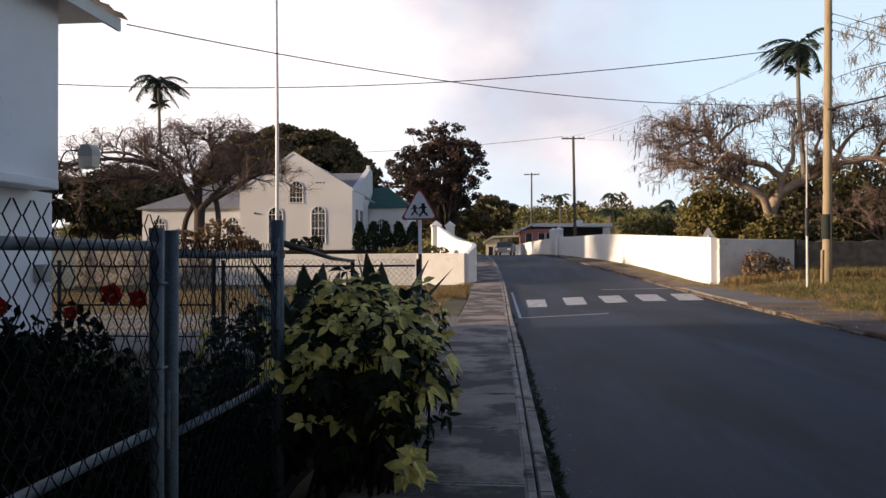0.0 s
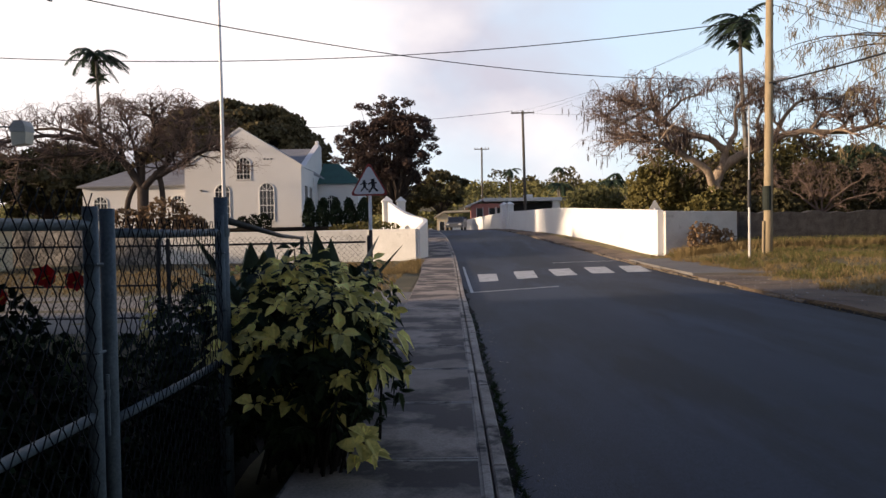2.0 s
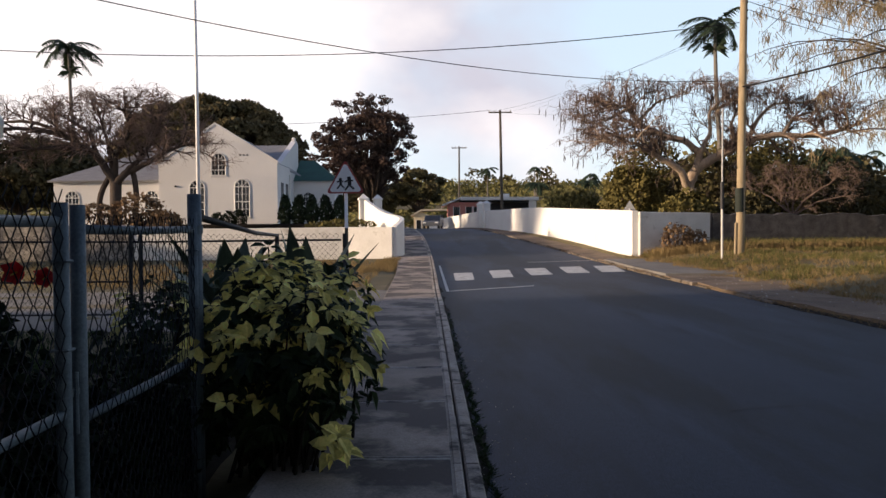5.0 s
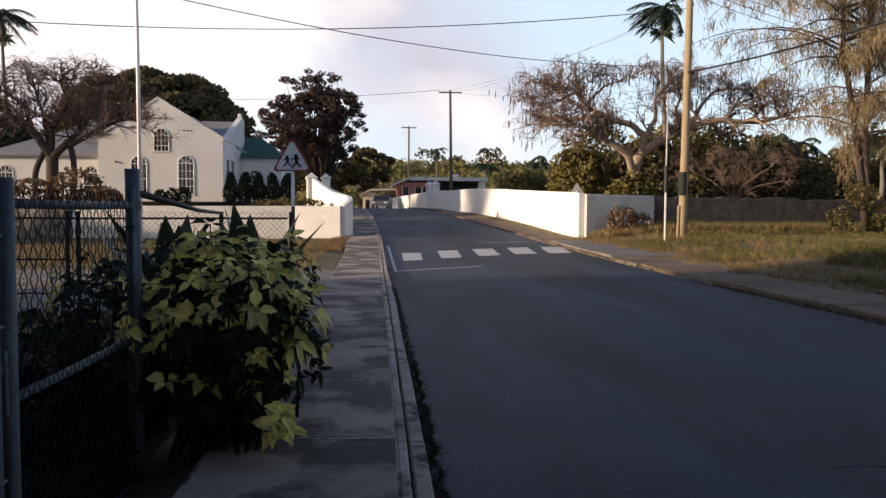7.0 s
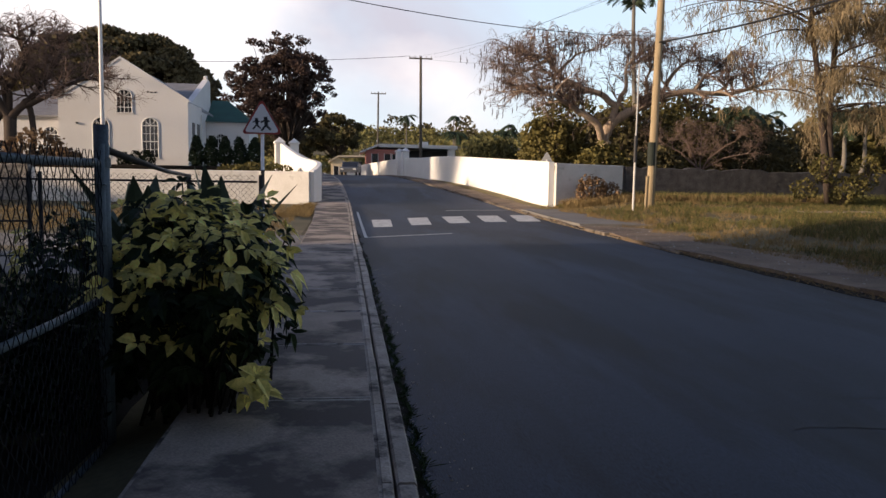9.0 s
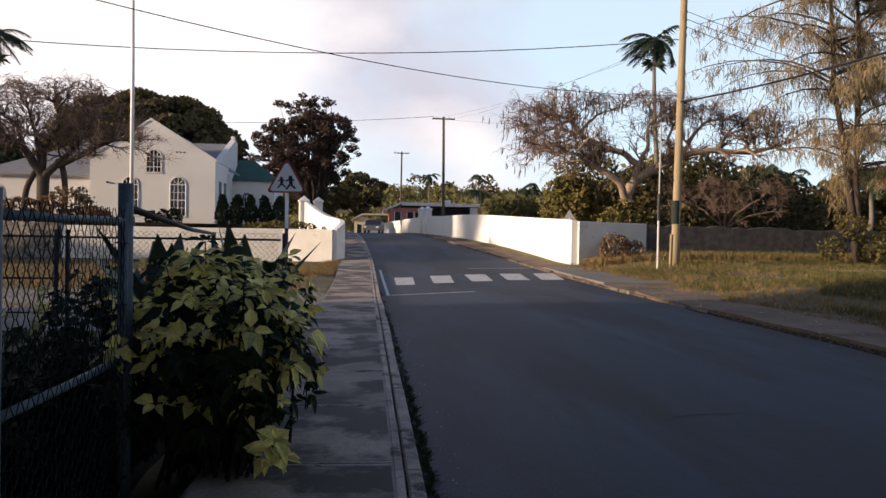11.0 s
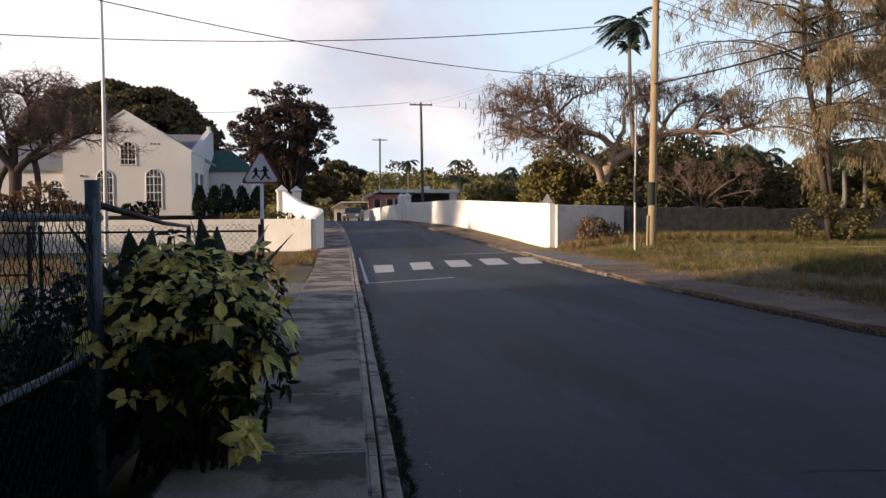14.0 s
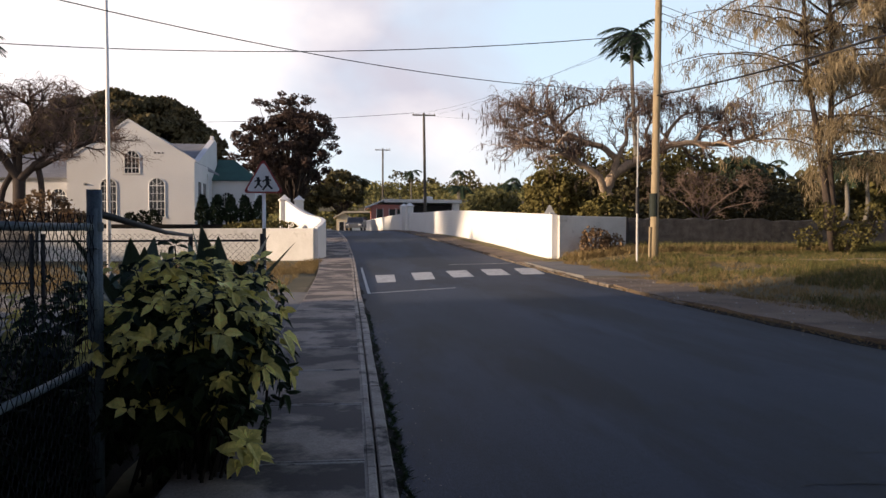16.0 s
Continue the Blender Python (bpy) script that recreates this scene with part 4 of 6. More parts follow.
# ---- house by the gate ----
def make_house():
    ho = thing("house", "two storey pale painted house with a corrugated roof", "house")
    # wall line runs back along the road
    m = pose(-7.97, 12.4, 0, 0, 0, 0)
    obj("upper_wall", Geo().box(-8, 0, -26, 0, 2.86, 6.1, 0.0, m), "house", ho)
    obj("lower_wall", Geo().box(-8, -0.1, -26, -0.02, -0.3, 2.7, 0.0, m), "house", ho)
    obj("ledge", Geo().box(-8, 0.40, -26, -0.6, 2.7, 2.86, 0.02, m), "house", ho, "concrete sunshade ledge")
    g = Geo()
    n = 120
    for k in range(n + 1):
        y = -26.6 + 27.95 * k / n
        z = 0.03 * math.sin(k * math.pi)
        w = 0.028 if k % 2 else -0.028
        g.v.append((-7.97 - 4.6, 12.4 + y, 8.0 + w))
        g.v.append((-7.97 + 0.57, 12.4 + y, 6.22 + w))
    g.f += [(2 * k, 2 * k + 1, 2 * k + 3, 2 * k + 2) for k in range(n)]
    base = len(g.v)
    g.v += [(x, y, z - 0.02) for x, y, z in g.v[:base]]
    g.f += [(base + 2 * k, base + 2 * k + 2, base + 2 * k + 3, base + 2 * k + 1) for k in range(n)]
    g.f += [(2 * k + 1, base + 2 * k + 1, base + 2 * k + 3, 2 * k + 3) for k in range(n)]
    obj("roof", g, "rust_roof", ho, "grey corrugated sheet roof with an overhang")
    obj("fascia", Geo().box(0.42, 0.48, -26.4, 1.25, 5.93, 6.17, 0.0, m), "frame", ho)
    obj("soffit", Geo().box(-8, 0.42, -26.4, 1.22, 6.1, 6.13, 0.0, m), "frame", ho)
    # window under the ledge
    win = obj("window", Geo().box(-0.1, -0.06, -3.4, -2.0, 0.9, 2.3, 0.0, m), "glass", ho, "dark window below the ledge")
    obj("window_frame", Geo().box(-0.1, -0.02, -3.5, -3.4, 0.8, 2.4, 0, m).box(-0.1, -0.02, -2.0, -1.9, 0.8, 2.4, 0, m).box(-0.1, -0.02, -3.5, -1.9, 0.75, 0.85, 0, m), "frame", win)
    box = obj("meter_box", Geo().box(-0.1, 0.1, -0.55, -0.3, 1.15, 1.45, 0.02, m), "lamp_shade", ho, "grey electricity meter box")
    lamp = thing("wall_lamp", "gooseneck lamp with a square shade on the house corner", "lamp", at=pose(-7.97, 12.42, 3.2))
    arc = [(0, 0, -0.05), (0.02, 0.05, 0.12)] + [(0.16 - 0.14 * math.cos(x), 0.08, 0.14 + 0.13 * math.sin(x)) for x in (0.5, 1.0, 1.5)] + [(0.42, 0.1, 0.27)]
    obj("arm", Geo().tube(arc, 0.014, 6), "dark_metal", lamp)
    obj("shade", Geo().prism([(0.36, 0.17), (0.64, 0.17), (0.63, 0.27), (0.58, 0.36), (0.44, 0.36), (0.38, 0.27)], -0.04, 0.24), "lamp_shade", lamp)
    obj("lens", Geo().prism([(0.39, -0.06), (0.62, -0.03), (0.635, 0.168), (0.37, 0.168)], -0.02, 0.22), "lamp_glass", lamp, "frosted cream lamp lens")


make_house()


# ---- poles and wires ----
def utility_pole(name, x, y, z0, z1, r0, r1, material, label, lean=(0, 0), arm=0.0, band=False):
    t = thing(name, label, "utility pole", at=pose(x, y, z0))
    h = z1 - z0
    obj("shaft", Geo().tube([(lean[0] * k / 8, lean[1] * k / 8, -0.4 + (h + 0.4) * k / 8) for k in range(9)], [r0 + (r1 - r0) * k / 8 for k in range(9)], 14), material, t, smooth=True)
    if arm:
        obj("crossarm", Geo().box(lean[0] - arm, lean[0] + arm, -0.16, -0.04, h - 0.35, h - 0.2, 0.01), material, t)
        for k in (-0.92, -0.5, 0.5, 0.92):
            obj("insulator", Geo().tube([(lean[0] + arm * k, -0.1, h - 0.2 + j * 0.07) for j in range(4)], [0.03, 0.06, 0.035, 0.05], 8), "sign_back", t)
    if band:
        g = Geo().tube([(0, 0, 1.75), (0, 0, 2.65)], r0 + 0.004, 14, False)
        obj("painted_band", g, "pole_band", t, "dark green painted band")
        for z in (9.0, 9.3, 9.6, 9.9):
            obj("insulator", Geo().tube([(0.16, -0.05, z), (0.26, -0.05, z)], [0.05, 0.05], 8), "dark_metal", t)
        obj("guard_stake", Geo().tube([(-0.2, -0.06, -0.2), (-0.17, -0.06, 1.35)], 0.05, 8), "pole_wood", t)
        obj("pole_step", Geo().box(-0.22, -0.16, -0.05, 0.02, 3.4, 3.5, 0.01), "dark_metal", t)
        obj("cable_bracket", Geo().box(0.1, 0.34, -0.12, 0.0, 6.38, 6.5, 0.02), "dark_metal", t)
    return t


utility_pole("utility_pole", 11.44, 28.0, 0.4, 13.2, 0.165, 0.12, "pole_wood", "tall yellowish wooden utility pole on the verge", (0.18, 0), 0, True)
utility_pole("utility_pole", 7.85, 88.0, 1.5, 15.6, 0.19, 0.14, "far_pole", "dark wooden utility pole with a crossarm", (-0.2, 0), 1.35)
utility_pole("utility_pole", 3.95, 125.0, 1.5, 15.5, 0.18, 0.13, "far_pole", "dark wooden utility pole with a crossarm", (0.05, 0), 1.25)


def wire(name, a, b, sag, r, label):
    a, b = Vector(a), Vector(b)
    pts = [a.lerp(b, k / 24) - Vector((0, 0, 4 * sag * (k / 24) * (1 - k / 24))) for k in range(25)]
    tagged(obj(name, Geo().tube(pts, r, 5), "cable"), label, "wire", "overhead wires")


wire("overhead_wire", (-34, 25.0, 9.9), (11.4, 28, 9.25), 1.75, 0.017, "black overhead wire sagging across the road")
wire("overhead_wire", (-7.4, 13.7, 6.08), (11.4, 28, 7.1), 0.6, 0.012, "black service wire from house to pole")
wire("overhead_cable", (11.5, 27.95, 6.85), (14.6, -12, 8.3), 1.3, 0.032, "thick black overhead cable from the pole")
for k in range(3):
    wire("overhead_wire", (11.72, 27.9, 10.3 - 0.3 * k), (40, 44, 11.2 - 0.4 * k), 0.8, 0.012, "thin overhead wire running from the pole top")
wire("overhead_wire", (-40, 86, 14.0), (6.5, 88, 15.6), 0.8, 0.025, "thin overhead wire behind the church")
wire("overhead_wire", (6.6, 88, 15.5), (16, 44, 8.8), 0.5, 0.008, "thin overhead wire between poles")
wire("overhead_wire", (6.6, 88, 15.5), (11.3, 28, 9.1), 0.5, 0.007, "thin overhead wire between poles")
wire("overhead_wire", (9.2, 88, 15.5), (11.3, 28, 9.3), 0.4, 0.007, "thin overhead wire between poles")


# ---- plants ----
def rand_dirs(rng, n):
    d = rng.normal(size=(n, 3))
    return d / np.linalg.norm(d, axis=1, keepdims=True)


def leaf_geo(rng, centres, size, droop=0.0, long=1.6):
    """One small folded leaf (two triangles) at each centre."""
    n = len(centres)
    u = rand_dirs(rng, n)
    u[:, 2] -= droop
    u /= np.linalg.norm(u, axis=1, keepdims=True)
    w = np.cross(u, rand_dirs(rng, n))
    w /= np.linalg.norm(w, axis=1, keepdims=True) + 1e-9
    s = size * rng.uniform(0.6, 1.3, (n, 1))
    v = np.stack([centres - u * s * long / 2, centres + w * s / 2, centres + u * s * long / 2, centres - w * s / 2], 1).reshape(-1, 3)
    g = Geo()
    g.v = v.tolist()
    g.f = [(4 * k, 4 * k + 1, 4 * k + 2, 4 * k + 3) for k in range(n)]
    return g


def cloud(rng, centre, radii, n, hollow=0.3):
    d = rand_dirs(rng, n)
    r = rng.uniform(hollow, 1, (n, 1)) ** 0.5
    return np.asarray(centre) + d * r * np.asarray(radii)


def leafy_tree(name, label, base, crown, radii, clumps, per, clump_r, leaf, leaf_mat, bark, seed, trunk_r=0.3, fork=0.35, low=-0.6, flat=0.6, droop=0.2, shell=0.45):
    """A tapered trunk, limbs that reach to every clump, and a crown of leaf clumps with gaps."""
    rng = np.random.default_rng(seed)
    t = thing(name, label, "tree")
    base, crown = Vector(base), Vector(crown)
    forkp = base.lerp(crown, fork) + Vector((rng.uniform(-0.3, 0.3), rng.uniform(-0.3, 0.3), 0))
    g = Geo()
    trunk = [base - Vector((0, 0, 0.4)), base.lerp(forkp, 0.33) + Vector((0.12, 0, 0)), base.lerp(forkp, 0.7), forkp]
    g.tube(trunk, [trunk_r * 1.5, trunk_r, trunk_r * 0.85, trunk_r * 0.8], 9)
    obj("trunk", g, bark, t, smooth=True)
    pts = []
    while len(pts) < clumps:
        d = rand_dirs(rng, 1)[0]
        if d[2] < low:
            continue
        pts.append(np.array(crown) + d * np.array(radii) * rng.uniform(shell, 1.0) ** 0.6 * (rng.uniform(0.85, 1.12) if shell < 0.8 else rng.uniform(0.98, 1.02)))
    g = Geo()
    for p in pts:
        p = Vector(p)
        mid = forkp.lerp(p, 0.5) + Vector((rng.uniform(-0.5, 0.5), rng.uniform(-0.5, 0.5), rng.uniform(-0.2, 0.6)))
        path = [forkp, forkp.lerp(mid, 0.5) + Vector(rng.uniform(-0.15, 0.15, 3)), mid, mid.lerp(p, 0.55) + Vector(rng.uniform(-0.2, 0.2, 3)), p]
        r = trunk_r * 0.34
        g.tube(path, [r, r * 0.7, r * 0.45, r * 0.28, r * 0.12], 4, False)
    tagged(obj("branchwork", g, bark, t), kind="stuff")
    cs = []
    for p in pts:
        k = rng.uniform(0.65, 1.35)
        cs.append(cloud(rng, p, (clump_r * k, clump_r * k, clump_r * k * flat), int(per * k * k), 0.15))
    tagged(obj("crown", leaf_geo(rng, np.concatenate(cs), leaf, droop), leaf_mat, t), kind="stuff")
    return t


def bare_tree(name, label, base, fork_z, limbs, top, seed, bark, twig, trunk_r, pods=0, dense=1.0, category="tree", shoots=1, reach=1.0, stems=()):
    """A leafless umbrella tree: crooked limbs, branches and a tangle of twigs. limbs: their runs of (x, z) from the base, and girths."""
    rnd = random.Random(seed)
    t = thing(name, label, category)
    base = Vector(base)
    fork = base + Vector((0.1, 0, fork_z))
    g = Geo()
    g.tube([base - Vector((0, 0, 0.4)), base + Vector((0.05, 0, fork_z * 0.4)), fork], [trunk_r * 1.35, trunk_r, trunk_r * 1.05], 10)
    for path in stems:
        g.tube(spline([base + Vector((x, 0.15, z)) for x, z in path], 4), trunk_r * 0.55, 8)
    obj("trunk", g, bark, t, smooth=True)
    big, fine, pod = Geo(), Geo(), Geo()

    def jit(k):
        return Vector((rnd.uniform(-k, k), rnd.uniform(-k, k), rnd.uniform(-k, k) * 0.8))

    def grow(p, d, length, r, level):
        n = 5 if level < 2 else 4
        path, rad = [p.copy()], [r]
        q = p.copy()
        dd = d.normalized()
        for k in range(n):
            dd = (dd + jit(0.38)).normalized()
            over = q.z - (base.z + top - 0.09 * ((q.x - base.x) ** 2 + (q.y - base.y) ** 2) ** 0.5)
            dd.z -= max(0, over + 0.3) * 0.55
            if level >= 3:
                dd.z -= 0.22
            q = q + dd.normalized() * length / n
            path.append(q.copy())
            rad.append(r * (1 - 0.75 * (k + 1) / n))
        (big if level < 2 else fine).tube(path, rad, (6, 5, 4, 3)[level], False)
        if level < 3:
            for k in range(1, n + 1):
                for _ in range((2, 3, 2)[level] if rnd.random() < 0.9 * dense else 1):
                    way = (path[k] - path[k - 1]).normalized() + jit(0.95)
                    way.z += 0.25
                    grow(path[k], way, length * rnd.uniform(0.34, 0.6), rad[k - 1] * 0.55 + 0.004, level + 1)
        elif pods and rnd.random() < pods:
            e = path[-1]
            l = rnd.uniform(0.25, 0.5)
            pod.tube([e, e + Vector((0.03, 0, -l * 0.5)), e + Vector((0, 0.02, -l))], [0.012, 0.03, 0.012], 3)

    for path, r0 in limbs:
        drift = rnd.uniform(-0.5, 0.5)
        pts = spline([base + Vector((x, drift * k + rnd.uniform(-0.2, 0.2), z)) for k, (x, z) in enumerate(path)], 4)
        pts = [p + jit(0.05) for p in pts]
        n = len(pts) - 1
        big.tube(pts, [r0 * (1 - 0.72 * k / n) for k in range(n + 1)], 8, False)
        for k in range(max(2, n // 3), n + 1):
            for _ in range(shoots if k < n else 4):
                way = (pts[k] - pts[k - 1]).normalized() * 0.7 + jit(1.0)
                way.z += 0.25
                grow(pts[k], way, rnd.uniform(1.2, 2.5) * reach, r0 * 0.26, 1)
    tagged(obj("branchwork", big, bark, t, "thick crooked limbs", smooth=True), kind="stuff")
    tagged(obj("twig_tangle", fine, twig, t, "tangle of thin bare twigs"), kind="stuff")
    if pod.v:
        tagged(obj("seed_pod", pod, "bark_dark", t, "dark hanging seed pods"), kind="stuff")
    return t


def palm_tree(name, label, base, top, n, frond, seed, r=0.18, wind=(-0.5, 0, 0)):
    """A slender trunk and drooping feathered fronds blown to one side."""
    rng = np.random.default_rng(seed)
    t = thing(name, label, "palm tree")
    base, top = Vector(base), Vector(top)
    pts = [base.lerp(top, k / 10) + Vector((0.25 * math.sin(k * 0.5), 0, 0)) * (1 - k / 10) for k in range(11)]
    obj("trunk", Geo().tube(pts, [r * (1.25 - 0.6 * k / 10) for k in range(11)], 9), "palm_bark", t, smooth=True)
    crown = Geo()
    crown.tube([top - Vector((0, 0, 0.2)), top + Vector((0, 0, 0.9))], [r * 0.6, r * 0.35], 6)
    for k in range(n):
        a = 2 * math.pi * k / n + rng.uniform(-0.3, 0.3)
        el = rng.uniform(-0.3, 0.75)
        d = Vector((math.cos(a) * math.cos(el), math.sin(a) * math.cos(el), math.sin(el)))
        p = top + Vector((0, 0, 0.7))
        path = [p.copy()]
        for j in range(8):
            d = (d + Vector(wind) * 0.24 + Vector((0, 0, -0.2))).normalized()
            p = p + d * frond / 8
            path.append(p.copy())
        crown.tube(path, [0.035 * (1 - j / 9) + 0.006 for j in range(9)], 3, False)
        for j in range(1, 9):
            d = (path[j] - path[j - 1]).normalized()
            s = d.cross(Vector((0, 0, 1)))
            s = s.normalized() if s.length > 1e-4 else Vector((1, 0, 0))
            for half in range(3):
                at = path[j - 1].lerp(path[j], half / 3)
                for sg in (-1, 1):
                    ln = frond * 0.24 * math.sin(math.pi * min(0.96, (j + half / 3) / 9.3)) + 0.1
                    tip = at + s * sg * ln * 0.75 + d * ln * 0.5 + Vector((0, 0, -ln * rng.uniform(0.25, 0.75))) + Vector(wind) * ln * 0.4
                    w = d * 0.10
                    crown.add([at - w, at + w, tip], [(0, 1, 2)])
    obj("crown", crown, "palm_leaf", t, "dark wind-blown fronds")
    return t


def dead_fronds(parent, at, r, seed):
    rng = np.random.default_rng(seed)
    g = Geo()
    at = Vector(at)
    for k in range(16):
        a = rng.uniform(0, 6.28)
        tip = at + Vector((math.cos(a) * r, math.sin(a) * r, rng.uniform(-0.9, 0.5)))
        mid = at.lerp(tip, 0.5) + Vector((0, 0, 0.25))
        for sh in (-0.06, 0.0, 0.06):
            g.add([at, mid + Vector((sh * 3, sh, 0.05)), tip, mid + Vector((sh * 3, sh, -0.12))], [(0, 1, 2, 3)])
    obj("dry_skirt", g, "palm_leaf", parent, "hanging dry lower fronds")


def shrub(name, label, parts, n, leaf, leaf_mat, seed, stem=True, category="shrub", group="", droop=0.0, cone=False, kind=""):
    """Leaves over one or more lumps (x, y, z, rx, ry, rz), with stems below."""
    rng = np.random.default_rng(seed)
    t = thing(name, label, category, group, kind)
    cs = []
    g = Geo()
    tot = sum(p[3] * p[4] + p[3] * p[5] for p in parts)
    for x, y, z, rx, ry, rz in parts:
        k = int(n * (rx * ry + rx * rz) / tot)
        c = cloud(rng, (0, 0, 0), (1, 1, 1), k, 0.45)
        # uneven outline
        bump = np.array([1 + 0.28 * noise.noise(Vector(p) * 2.2 + Vector((x, y, z))) for p in c])[:, None]
        c = c * bump
        if cone:
            c[:, :2] *= (1.0 - 0.22 * c[:, 2:3])
        cs.append(c * np.array([rx, ry, rz]) + np.array([x, y, z]))
        if stem:
            for _ in range(7):
                e = Vector((x + rng.uniform(-0.6, 0.6) * rx, y + rng.uniform(-0.6, 0.6) * ry, z + 0.5 * rz))
                b = Vector((x + rng.uniform(-0.15, 0.15) * rx, y + rng.uniform(-0.15, 0.15) * ry, z - rz * 1.02))
                g.tube([b, b.lerp(e, 0.5) + Vector((0.05, 0.03, 0)), e], [0.035 * rz, 0.025 * rz, 0.01], 4, False)
    if g.v:
        tagged(obj("stem_tangle", g, "bark_dark", t), kind="stuff")
    tagged(obj("foliage", leaf_geo(rng, np.concatenate(cs), leaf, droop), leaf_mat, t), kind="stuff")
    return t


# bare umbrella tree before the church
bare_tree("bare_tree", "leafless spreading tree before the white church", (-18.9, 44, 1.2), 3.3,
          [([(0, 3.3), (-0.75, 4.7), (-1.2, 5.1), (-2.4, 5.9), (-5.0, 6.3), (-7.6, 5.8)], 0.26), ([(0.25, 3.3), (1.0, 4.1), (1.6, 4.7), (2.2, 5.7), (2.6, 7.0)], 0.22),
           ([(0.6, 3.8), (2.3, 4.45), (3.6, 5.1), (5.0, 5.5)], 0.2), ([(0, 3.3), (0.3, 4.8), (1.3, 6.3), (1.0, 7.4)], 0.2),
           ([(-0.9, 4.8), (-1.5, 6.2), (-3.4, 7.3)], 0.17), ([(-1.3, 5.2), (-4.0, 5.3), (-6.9, 4.9)], 0.17), ([(0, 3.6), (-0.4, 5.6), (-1.2, 7.4)], 0.16), ([(-2.2, 5.8), (-5.5, 7.0), (-9.0, 6.4)], 0.14)],
          8.4, 3, "bark_dark", "twig_left", 0.31, dense=0.6, shoots=2, stems=([(-0.5, -0.4), (-0.95, 1.2), (-0.85, 2.6), (-0.3, 3.7)], [(0.5, -0.4), (1.15, 1.4), (1.2, 3.0), (1.0, 4.1)]))
# bare umbrella tree past the roadside wall
bare_tree("bare_tree", "crooked leafless tree with hanging dark pods", (13.5, 40, 1.2), 2.5,
          [([(0.1, 2.3), (0.4, 3.3), (1.1, 3.95), (2.1, 4.45), (3.4, 5.05), (5.0, 5.3), (6.9, 5.2), (8.4, 5.6)], 0.31), ([(0.05, 2.3), (-0.55, 3.35), (-1.7, 4.05), (-2.6, 4.35), (-3.4, 4.7)], 0.23),
           ([(0.5, 3.6), (0.65, 4.35), (-0.3, 5.0), (-1.8, 5.5), (-2.75, 6.2), (-3.3, 6.8), (-4.0, 6.9)], 0.22), ([(-1.9, 5.5), (-3.2, 5.3), (-4.0, 5.4), (-4.7, 5.0)], 0.14),
           ([(0.6, 4.35), (1.3, 5.6), (1.2, 6.6), (2.0, 7.4)], 0.14), ([(3.4, 5.1), (3.9, 6.2), (4.8, 7.0), (6.6, 7.1)], 0.14), ([(2.4, 4.6), (2.5, 6.0), (3.3, 7.3)], 0.11),
           ([(-2.6, 6.1), (-1.6, 7.1), (-0.5, 7.5)], 0.11), ([(5.0, 5.3), (6.2, 6.4), (8.0, 6.7)], 0.11), ([(-3.2, 6.8), (-4.1, 6.3), (-4.9, 6.0)], 0.10)],
          8.1, 11, "bark", "twig", 0.36, pods=0.09, dense=0.7, shoots=1)
# dark trees
leafy_tree("broadleaf_tree", "dark reddish broadleaf tree beyond the churchyard", (-6.4, 75, 1.7), (-7.1, 75, 10.0), (5.2, 4.5, 5.2), 290, 85, 0.60, 0.18, "dark_leaf", "bark_dark", 21, 0.34, 0.3, low=-0.75, shell=0.2)
leafy_tree("rain_tree", "huge dark dome-shaped tree behind the church", (-24, 86, 2.2), (-25.8, 86, 8.5), (10.6, 8, 8.2), 480, 150, 1.15, 0.36, "dome_leaf", "bark_dark", 22, 0.7, 0.3, low=-0.1, flat=0.5, shell=0.85)
for k, (x, y, h, r) in enumerate(((-36.5, 66, 6.5, 4.2), (-31.5, 63, 6.3, 3.4), (-43, 60, 7.0, 4.6), (-50, 52, 7.5, 5), (-29.5, 70, 5.2, 3.0))):
    leafy_tree("broadleaf_tree", "dense dark green tree beside the church", (x, y, 1.9), (x, y, h), (r, r, r * 0.78), 75, 115, 1.0, 0.33, "rain_leaf", "bark_dark", 30 + k, 0.28, 0.3, low=-0.8)
for k, (x, y, h, r) in enumerate(((-3.2, 136, 8.6, 4.4), (-12, 132, 7, 5))):
    leafy_tree("broadleaf_tree", "rounded dark green tree along the road", (x, y, land(x, y)), (x, y, h + 0.4), (r, r, r * 0.75), 60, 90, 1.1, 0.42, "rain_leaf", "bark_dark", 40 + k, 0.25, 0.3, low=-0.8)
# broad unseen trees behind the walker, added to darken gate, pavement and near road
leafy_tree("unseen_shade_tree", "unseen tree added behind the camera to shade the gate and pavement", (-3.4, -4.6, 0), (-2.2, -3.6, 6.2), (7.0, 5.4, 2.4), 150, 110, 1.1, 0.3, "rain_leaf", "bark_dark", 58, 0.32, 0.5, low=-0.5)
leafy_tree("unseen_shade_tree", "unseen tree added behind the camera to shade the near road", (11.5, -6.0, 0.3), (9.0, -4.5, 6.4), (6.5, 5.4, 2.6), 190, 120, 1.1, 0.3, "rain_leaf", "bark_dark", 59, 0.32, 0.5, low=-0.5)
# more unseen trees, added to block the bright low sky from behind
for k, (x, y, h, r) in enumerate(((-13, -15, 5.5, 5), (-4, -17, 5.8, 5.2), (15, -16, 5.6, 5.2), (23, -9, 5.2, 4.8))):
    leafy_tree("broadleaf_tree", "unseen tree added behind the camera to block the low sky", (x, y, 0.1), (x, y, h), (r, r, r * 0.95), 90, 110, 1.25, 0.4, "rain_leaf", "bark_dark", 90 + k, 0.28, 0.3, low=-0.95)
